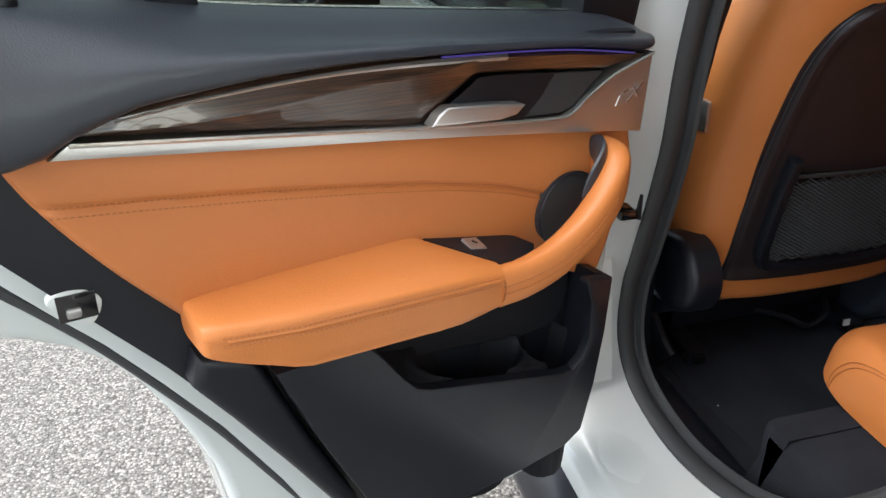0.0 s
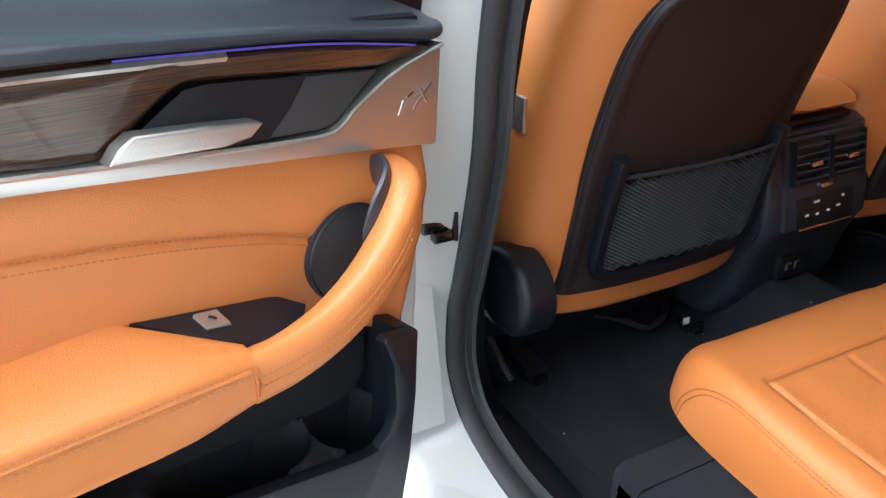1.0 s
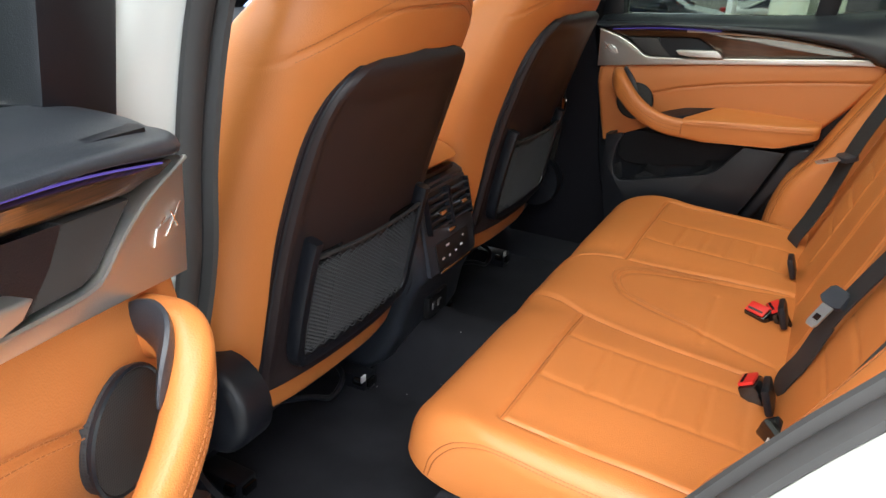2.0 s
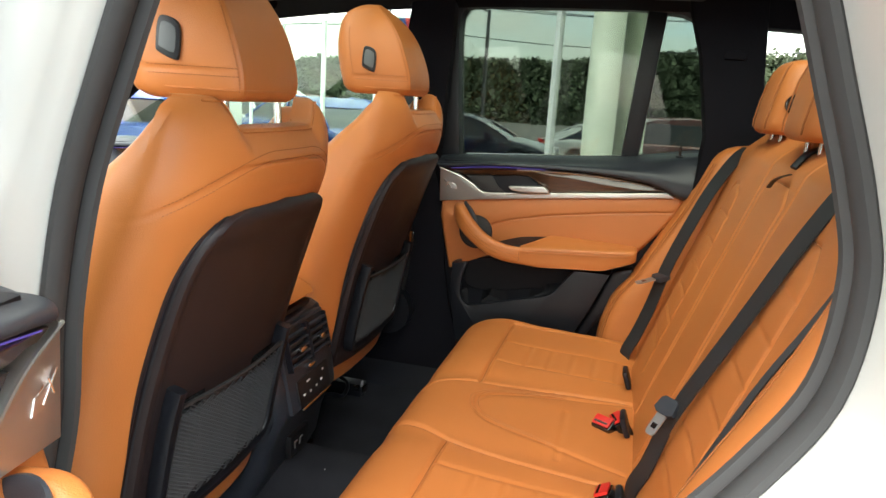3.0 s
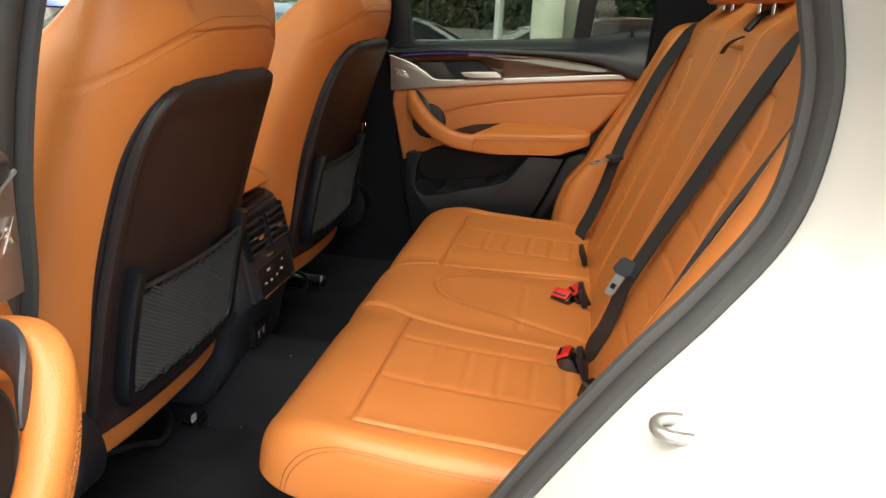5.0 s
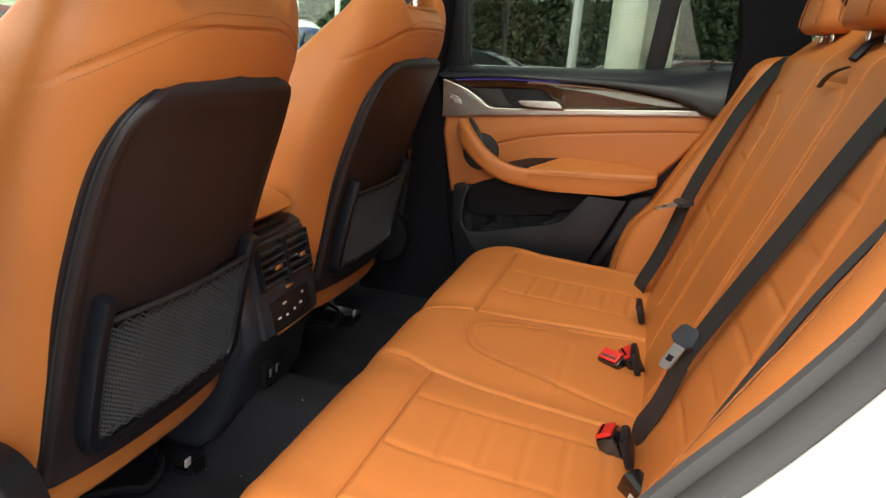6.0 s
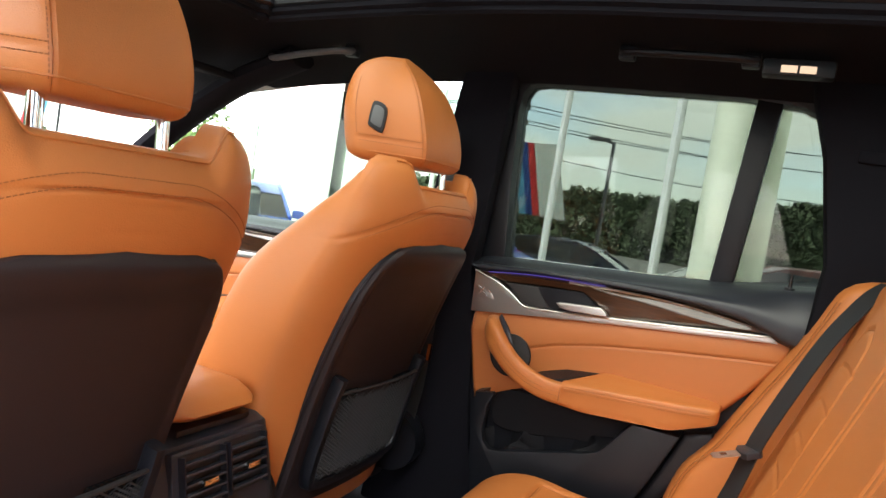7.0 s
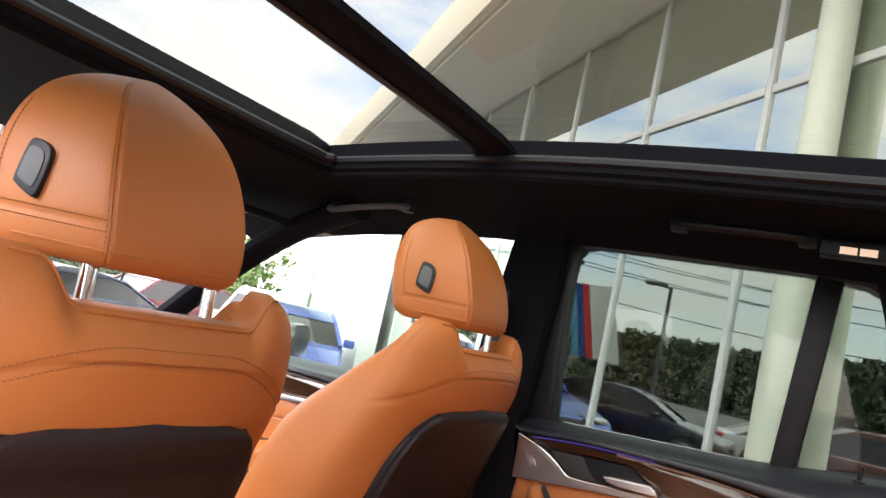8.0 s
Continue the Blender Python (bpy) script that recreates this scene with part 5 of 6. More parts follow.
B_SEAMS = [[(-0.095, 0.70), (-0.095, 1.18), (-0.06, 1.205), (0.085, 1.205), (0.12, 1.18), (0.12, 0.70)],
           [(-0.108, 0.72), (-0.118, 0.95), (-0.13, 1.26)], [(0.132, 0.72), (0.145, 0.95), (0.155, 1.26)],
           [(-0.250, 0.74), (-0.262, 1.06), (-0.29, 1.15), (-0.33, 1.17), (-0.39, 1.165), (-0.42, 1.13), (-0.425, 0.74)],
           [(0.262, 0.74), (0.274, 1.06), (0.30, 1.15), (0.34, 1.17), (0.40, 1.165), (0.43, 1.13), (0.435, 0.74)]]
B_LIGHT = []
for z in (0.80, 0.86, 0.92, 0.98, 1.04, 1.10):
    B_LIGHT += [[(-0.262, z), (-0.34, z + 0.006), (-0.422, z)], [(0.272, z), (0.35, z + 0.006), (0.432, z)]]


def back_face(x, z):
    out = 0.022 * smooth01(-0.46, -0.56, x) * smooth01(1.22, 1.0, z) - 0.006 * smooth01(0.40, 0.50, x)
    out += 0.008 * math.exp(-((abs(x - 0.025) - 0.33) / 0.12) ** 2)
    out -= 0.0038 * groove(x, z, B_SEAMS, 0.0045) + 0.0026 * groove(x, z, B_LIGHT, 0.0045)
    out += 0.0015 * noise.noise((x * 11, z * 11, 5))
    top = smooth01(1.225, 1.29, z)
    edge = smooth01(0.60, 0.635, abs(x))
    return (x, back_y(z) + out - 0.035 * top - 0.05 * edge, z)


bk = part("backrest", sheet(back_face, steps(-0.62, 0.635, 400), steps(0.64, 1.288, 190), (0, -0.10, 0)), COGNAC, bench, "cognac leather backrest in three sections")
for line in B_SEAMS:
    pts = [(a[0] + (b[0] - a[0]) * t, a[1] + (b[1] - a[1]) * t) for a, b in zip(line, line[1:]) for t in steps(0, 1, 10)[:-1]] + [line[-1]]
    part("seam", tube([(x, back_face(x, z)[1] + 0.0002, z) for x, z in pts], 0.0009, 0.0009, 5, up=(0, 1, 0)), THREAD, bk)
part("back_board", prism([(-0.76, 0.60), (-0.92, 1.18), (-0.97, 1.18), (-0.81, 0.60)], -0.64, 0.64, 0.0, "yzx"), CLOTH, bench)
part("strap_loop", tube(spline([(0.040, back_y(1.198) + 0.010, 1.195), (0.006, back_y(1.207) + 0.013, 1.209), (-0.024, back_y(1.217) + 0.013, 1.219), (-0.05, back_y(1.225) + 0.006, 1.227)], 6), 0.0042, 0.0014, 8), WEB, bk, "black pull strap")
part("latch_handle", tube(spline([(-0.035, back_y(1.237) + 0.004, 1.237), (-0.03, back_y(1.248) - 0.002, 1.250), (-0.024, back_y(1.26) - 0.010, 1.263), (-0.018, back_y(1.27) - 0.022, 1.270)], 5), 0.008, 0.004, 10, square=3), BLACK, bk, "black backrest release handle")

# side bolsters that fill the gap to the pillars
RIDGE = [(0.58, -0.50), (0.70, -0.505), (0.80, -0.532), (0.865, -0.578), (0.94, -0.618), (1.005, -0.652), (1.07, -0.687), (1.14, -0.718), (1.21, -0.748), (1.26, -0.775)]
for s in (-1, 1):
    rings = []
    for z in [0.60, 0.604, 0.612] + steps(0.63, 1.20, 34) + [1.215, 1.228, 1.236, 1.24]:
        k = {0.60: 0.5, 0.604: 0.75, 0.612: 0.92, 1.215: 0.95, 1.228: 0.82, 1.236: 0.6, 1.24: 0.35}.get(z, 1.0)
        f = curve1(RIDGE, z)
        ring = []
        for j in range(36):
            a = 2 * math.pi * j / 36
            c, sn = math.cos(a), math.sin(a)
            lean = 0.016 * (1 - c) / 2
            ring.append((s * (0.676 - 0.056 * k * math.copysign(abs(c) ** 0.62, c)), f - 0.075 + 0.075 * k * math.copysign(abs(sn) ** 0.55, sn) + lean, z))
        rings.append(ring)
    b = part("side_bolster", loft(rings), COGNAC, bench, "cognac leather side bolster")
    for o in (0.006, 0.012):
        part("seam", tube([(s * (0.622 + o), curve1(RIDGE, z) - 0.012 + o * 0.9, z) for z in steps(0.66, 1.19, 24)], 0.0009, 0.0009, 5), THREAD, b)


def rear_headrest(cx, h=0.152, w=0.105):
    hr = thing("rear_headrest", pose(cx, -0.832, 1.281), "cognac leather rear headrest with a round black button", "headrest", "rear headrests")
    rings = []
    for z, k in ((0.0, 0.70), (0.004, 0.86), (0.012, 0.96), (0.03, 1.0), (0.07, 1.02), (0.11, 1.0), (0.135, 0.94), (0.15, 0.84), (0.159, 0.68), (0.163, 0.45)):
        rings.append([(w * (0.35 + 0.65 * k) * math.copysign(abs(math.cos(a)) ** 0.6, math.cos(a)), -0.028 * z / 0.16 + 0.048 * k * math.copysign(abs(math.sin(a)) ** 0.75, math.sin(a)), z * h / 0.163) for a in steps(0, 2 * math.pi, 41)[:-1]])
    part("pad", loft(rings), COGNAC, hr)
    for sx in (-1, 1):
        bt = part("button", disc((sx * (w - 0.004), -0.008, 0.062), 0.021, sx * 0.010, "x", 24, 0.003), GLOSS_BLACK, hr, "round black button")
        part("button_face", disc((sx * (w + 0.006), -0.008, 0.062), 0.014, sx * 0.002, "x", 20, 0.001), BLACK, bt)
        part("post", tube([(sx * 0.05, 0, -0.05), (sx * 0.05, 0, 0.02)], 0.005, 0.005, 10, up=(0, 1, 0)), CHROME, hr)
        part("piping", tube([(sx * w * 0.80 * (0.35 + 0.65 * k), 0.049 * k - 0.028 * z / 0.16 - 0.004 * k, z * h / 0.163) for z, k in ((0.012, 0.94), (0.03, 1.0), (0.07, 1.0), (0.11, 0.97), (0.14, 0.86), (0.155, 0.68))], 0.0015, 0.0015, 6), THREAD, hr)
    return hr


for cx in (0.365, 0.012, -0.345):
    rear_headrest(cx)


# ---- belts, buckles and anchors ----
def tongue(parent, c, tip, turn, k=0.8):
    m = Matrix.Translation(c) @ Euler((radians(tip), 0, radians(turn))).to_matrix().to_4x4() @ Matrix.Scale(k, 4)
    bm = prism([(-0.032, -0.012), (-0.028, 0.018), (-0.018, 0.026), (0.018, 0.026), (0.028, 0.018), (0.032, -0.012), (0.018, -0.02), (-0.018, -0.02)], -0.007, 0.007, 0.003)
    bm.transform(m)
    t = part("tongue_cover", bm, BLACK_SOFT, parent, "dark plastic belt tongue cover")
    bm = prism([(-0.016, -0.02), (0.016, -0.02), (0.015, -0.070), (0.010, -0.078), (-0.010, -0.078), (-0.015, -0.070)], -0.0018, 0.0018)
    bm.transform(m)
    part("tongue", bm, STEEL, t, "bare metal belt tongue")
    bm = box(-0.008, 0.008, -0.0022, 0.0022, -0.060, -0.046)
    bm.transform(m)
    part("tongue_hole", bm, GLOSS_BLACK, t)


b1 = thing("rear_belt", pose(0, 0, 0), "black rear seat belt with a metal tongue", "seat belt", "seat belts")
part("webbing", belt([(0.615, -0.815, 1.235), (0.60, -0.786, 1.207), (0.56, -0.734, 1.127), (0.53, -0.688, 1.026), (0.51, -0.651, 0.931), (0.50, -0.624, 0.833), (0.49, -0.598, 0.757), (0.48, -0.575, 0.70), (0.478, -0.588, 0.665)], 0.046, (0.9, 0.5, 0.1)), WEB, b1)
tongue(b1, (0.505, -0.638, 0.905), 74, 20)
b2 = thing("rear_belt", pose(0, 0, 0), "black centre seat belt with a metal tongue", "seat belt", "seat belts")
part("webbing", belt([(-0.355, -0.865, 1.268), (-0.357, -0.808, 1.250), (-0.353, -0.764, 1.180), (-0.322, -0.703, 1.035), (-0.277, -0.649, 0.897), (-0.264, -0.631, 0.845)], 0.034, (1, 0.3, 0.1)), WEB, b2)
part("lower_webbing", belt([(-0.264, -0.631, 0.845), (-0.255, -0.612, 0.772), (-0.235, -0.595, 0.715), (-0.225, -0.602, 0.66)], 0.036, (0.9, 0.4, 0)), WEB, b2)
tongue(b2, (-0.268, -0.630, 0.880), 38, 40, 0.62)
b3 = thing("rear_belt", pose(0, 0, 0), "black rear seat belt lying along the side bolster", "seat belt", "seat belts")
part("webbing", belt([(x, back_face(x, z)[1] + 0.026, z) for x, z in ((-0.600, 1.20), (-0.598, 1.13), (-0.592, 1.05), (-0.58, 0.95), (-0.56, 0.85), (-0.53, 0.77), (-0.48, 0.70))], 0.0075, (1, 0.75, 0)), WEB, b3)


def buckle(c, turn, label):
    ob = thing("belt_buckle", Matrix.Translation(c) @ Euler((radians(-30), 0, radians(turn))).to_matrix().to_4x4(), label, "belt buckle", "belt buckles")
    part("housing", box(-0.021, 0.021, -0.014, 0.014, -0.055, 0.0, 0.005), GLOSS_BLACK, ob)
    part("button", box(-0.018, 0.018, -0.011, 0.012, 0.0005, 0.006, 0.002), RED, ob, "red release button")
    part("slot", box(-0.014, 0.014, 0.004, 0.008, 0.0055, 0.0068), GLOSS_BLACK, ob)
    return ob


buckle((0.020, -0.540, 0.712), 60, "black belt buckle with a red button, on the bench")
buckle((0.038, -0.568, 0.716), 20, "black belt buckle with a red button, on the bench")
buckle((-0.252, -0.553, 0.716), -8, "black belt buckle with a red button, on the bench")
third = thing("belt_buckle", Matrix.Translation((-0.34, -0.585, 0.705)) @ Euler((radians(-15), radians(70), radians(30))).to_matrix().to_4x4(), "black belt buckle lying on the bench", "belt buckle", "belt buckles")
part("housing", box(-0.021, 0.021, -0.014, 0.014, -0.055, 0.0, 0.006), GLOSS_BLACK, third)
part("stalk", box(-0.015, 0.015, -0.004, 0.004, -0.11, -0.05, 0.003), BLACK, third)
part("mark", box(-0.008, 0.008, 0.0142, 0.0146, -0.034, -0.022), PRINT, third)
for c in (0.27, 0.02, -0.28):
    iso = thing("isofix_cover", pose(c, -0.582, 0.715, -20), "black child-seat anchor flap in the seat gap", "anchor flap", "anchor flaps")
    part("flap", box(-0.026, 0.026, -0.006, 0.006, -0.02, 0.022, 0.005), BLACK, iso)
    part("mark", box(-0.012, 0.012, 0.006, 0.0066, -0.004, 0.004), PRINT, iso)
striker = thing("door_striker", pose(-0.842, -0.645, 0.958), "silver door striker loop on the rear jamb", "door striker")
part("plate", box(-0.03, 0.03, -0.02, -0.014, -0.03, 0.03, 0.004), STEEL, striker)
part("loop", tube(spline([(-0.018, -0.015, 0.0), (-0.018, 0.022, 0.0), (-0.006, 0.032, 0.0), (0.008, 0.022, 0.0), (0.008, -0.015, 0.0)], 5), 0.005, 0.005, 10), STEEL, striker)


# ---- centre console with rear vents ----
VENT_BLACK = material("satin black plastic", (0.010, 0.0103, 0.012), 0.36, vary=0.1, spec=0.4)
GREY_PLASTIC = material("dark grey plastic", (0.085, 0.085, 0.09), 0.45, vary=0.1)
console = thing("centre_console", pose(0.0, 0, 0), "black centre console with rear air vents and climate keys", "console")
bm = prism([(0.112, 0.842), (0.13, 0.852), (0.5, 0.86), (1.0, 0.78), (1.0, 0.42), (0.20, 0.42), (0.15, 0.46), (0.112, 0.53), (0.098, 0.60), (0.080, 0.645), (0.068, 0.668), (0.076, 0.72), (0.094, 0.79)], -0.138, 0.132, 0, "yzx")
ends = [e for f in bm.faces if len(f.verts) > 6 for e in f.edges]
bmesh.ops.bevel(bm, geom=ends, offset=0.040, segments=5, affect="EDGES", profile=0.6, clamp_overlap=True)
for v in bm.verts:
    v.co.x *= 1 + 0.28 * max(0, 0.80 - v.co.z)
part("body", bm, BLACK_SOFT, console)
lid = thing("console_armrest", pose(-0.005, 0, 0), "padded cognac leather console armrest", "armrest")
rings = []
for t in steps(0, 1, 26):
    y = 0.10 + 0.40 * t
    k = min(1, (min(t, 1 - t) / 0.16 + 0.001) ** 0.5)
    rings.append([(0.105 * (0.6 + 0.4 * k) * math.copysign(abs(math.cos(a)) ** 0.55, math.cos(a)), y, 0.884 + 0.026 * k * math.copysign(abs(math.sin(a)) ** 0.7, math.sin(a)) + 0.012 * t) for a in steps(0, 2 * math.pi, 37)[:-1]])
part("pad", loft(rings), COGNAC, lid)
part("hinge_plate", box(-0.08, 0.08, 0.115, 0.45, 0.852, 0.862, 0.003), BLACK, lid)
# face panel: leans from the floor up to the lid
FACE = Matrix.Translation((-0.006, 0.080, 0.738)) @ Matrix.Rotation(radians(-13), 4, "X") @ Matrix.Diagonal((1.27, 1, 0.92, 1))


def face_box(x0, x1, z0, z1, d0, d1, bevel=0.0):
    bm = box(x0, x1, -d1, -d0, z0, z1, bevel)
    bm.transform(FACE)
    return bm


fascia = part("vent_fascia", face_box(-0.082, 0.082, -0.078, 0.112, -0.02, 0.006, 0.006), BLACK_SOFT, console)
for cx in (-0.038, 0.038):
    vent = part("air_vent", join(face_box(cx - 0.0345, cx + 0.0345, 0.015, 0.105, 0.0045, 0.0075, 0.001)), VENT_BLACK, fascia, "black air vent")
    for i in range(5):
        z = 0.026 + 0.0165 * i
        bm = box(cx - 0.0325, cx + 0.0325, -0.020, -0.008, z - 0.0021, z + 0.0021, 0.001)
        bm.transform(FACE)
        part("slat", bm, BLACK_SOFT, vent)
    part("vent_tab", join(face_box(cx - 0.012, cx + 0.012, 0.052, 0.062, 0.017, 0.029, 0.003)), CHROME, vent, "bright vent tab")
    for sx in (-0.0335, 0.0335):
        part("vent_side", face_box(cx + sx - 0.0012, cx + sx + 0.0012, 0.016, 0.104, 0.006, 0.019), BLACK, vent)
part("vent_wheel", face_box(-0.012, 0.012, 0.0, 0.008, 0.006, 0.014, 0.002), CHROME, fascia, "ridged vent thumbwheel")
keys = part("climate_panel", face_box(-0.058, 0.058, -0.072, -0.012, 0.0065, 0.0095, 0.002), VENT_BLACK, fascia, "gloss black rear climate panel")
for px, pz, w in ((-0.02, -0.026, 0.010), (-0.04, -0.05, 0.007), (-0.018, -0.052, 0.005), (0.005, -0.050, 0.005), (0.026, -0.045, 0.007), (0.036, -0.026, 0.005)):
    part("key_mark", face_box(px - w * 0.6, px + w * 0.6, pz - 0.0022, pz + 0.0022, 0.0096, 0.0102), PRINT, keys)
part("key_bar", face_box(-0.056, 0.056, -0.080, -0.074, 0.0065, 0.0125, 0.002), CHROME, fascia, "thin silver key bar")
ports = part("usb_panel", box(-0.055, 0.03, 0.090, 0.104, 0.542, 0.592, 0.003), VENT_BLACK, console)
for px in (-0.034, -0.010):
    part("usb_port", box(px - 0.0065, px + 0.0065, 0.087, 0.091, 0.560, 0.576, 0.001), GREY_PLASTIC, ports, "pale-rimmed charging port")
    part("port_hole", box(px - 0.0045, px + 0.0045, 0.0862, 0.0872, 0.562, 0.575), VENT_BLACK, ports)

# crumbs and lint on the carpet
rnd = random.Random(11)
bits = []
for _ in range(30):
    x, y, r = rnd.uniform(-0.66, 0.1), rnd.uniform(-0.12, 0.32), rnd.uniform(0.0004, 0.0009)
    bits.append(box(x - r, x + r, y - r * 1.4, y + r * 1.4, floor_z(x, y) + 0.010, floor_z(x, y) + 0.010 + r, 0.0))
crumbs = part("crumbs", join(*bits), PRINT)
tagged(crumbs, "tiny pale crumbs and lint scattered on the carpet", "crumbs", kind="stuff")

# right-hand lower side wall, so that the closed door meets the floor
wall = part("side_trim", prism([(0.26, 0.36), (0.26, 1.12), (-0.80, 1.12), (-0.80, 0.36)], 0.740, 0.733, 0, "yzx"), BLACK)
tagged(wall, "black plastic side trim between door and floor", "side trim", kind="structure")
trim2 = part("step_trim", prism([(0.742, 0.52), (0.69, 0.48), (0.655, 0.40), (0.742, 0.38)], -0.45, 0.28, 0.006, "xzy"), BLACK)
tagged(trim2, "black plastic sill trim by the closed door", "sill trim", kind="structure")

# ---- ceiling fittings ----
def grab_handle(y0, y1, x, label, mat, sag=0.006, inward=0.030):
    g = thing("grab_handle", pose(x, (y0 + y1) / 2, roof_z(x, (y0 + y1) / 2) - 0.022), label, "grab handle", "grab handles")
    h = (y1 - y0) / 2
    dz = lambda y: roof_z(x, (y0 + y1) / 2 + y) - roof_z(x, (y0 + y1) / 2)
    part("grip", tube(spline([(0, -h, dz(-h) + 0.004), (-inward * 0.6, -h * 0.95, dz(-h) - sag * 0.5), (-inward, -h * 0.72, dz(-h) - sag), (-inward * 1.1, 0, -sag), (-inward, h * 0.72, dz(h) - sag), (-inward * 0.6, h * 0.95, dz(h) - sag * 0.5), (0, h, dz(h) + 0.004)], 6), 0.009, 0.008, 10), mat, g)
    for k in (-1, 1):
        part("hinge_cover", box(-0.012, 0.012, k * h * 0.93 - 0.016, k * h * 0.93 + 0.016, dz(k * h) - 0.012, dz(k * h) + 0.016, 0.005), BLACK, g)


grab_handle(0.335, 0.565, 0.56, "dark grey grab handle above the front window", GREY_PLASTIC)
grab_handle(-0.53, -0.285, 0.56, "black grab handle folded against the headliner", BLACK, 0.0, 0.024)
lamp = thing("reading_lamp", pose(0.565, -0.602, roof_z(0.565, -0.602) - 0.034), "small lit reading lamp in a black housing", "reading lamp")
part("housing", box(-0.020, 0.018, -0.06, 0.06, -0.010, 0.02, 0.005), BLACK, lamp)
for k in (-1, 1):
    part("lens", box(-0.0225, -0.0205, k * 0.0155 - 0.0135, k * 0.0155 + 0.0135, -0.005, 0.008, 0.0005), LAMP_WARM, lamp, "warm lit lens")
visor = thing("sun_visor", pose(0.36, 0.76, 1.49, 6), "black sun visor with a pale label", "sun visor")
part("flap", box(-0.19, 0.19, -0.09, 0.09, -0.009, 0.009, 0.008, 3), CLOTH, visor)
part("label", box(-0.15, 0.02, -0.092, -0.03, -0.0105, -0.0092), material("cream label", (0.7, 0.66, 0.5), 0.6), visor, "pale printed label")
mirror = thing("wing_mirror", pose(1.03, 0.96, 1.125, 0, 0, 24), "wing mirror in a black housing on the passenger door", "wing mirror")
rings = []
for y, k in ((0.0, 1.0), (0.02, 1.03), (0.06, 0.95), (0.10, 0.7), (0.12, 0.3)):
    rings.append([(0.12 * k * math.copysign(abs(math.cos(a)) ** 0.55, math.cos(a)), y, 0.085 * k * math.copysign(abs(math.sin(a)) ** 0.6, math.sin(a))) for a in steps(0, 2 * math.pi, 33)[:-1]])
part("housing", loft(rings), GLOSS_BLACK, mirror)
MIRROR = material("mirror glass", (0.85, 0.87, 0.86), 0.02, metal=1.0, vary=0.0)
part("mirror_glass", prism([(0.105 * math.copysign(abs(math.cos(a)) ** 0.55, math.cos(a)), 0.072 * math.copysign(abs(math.sin(a)) ** 0.6, math.sin(a))) for a in steps(0, 2 * math.pi, 33)[:-1]], 0.0, -0.004), MIRROR, mirror)
part("foot", box(-0.22, -0.08, 0.02, 0.08, -0.075, -0.03, 0.015), GLOSS_BLACK, mirror)


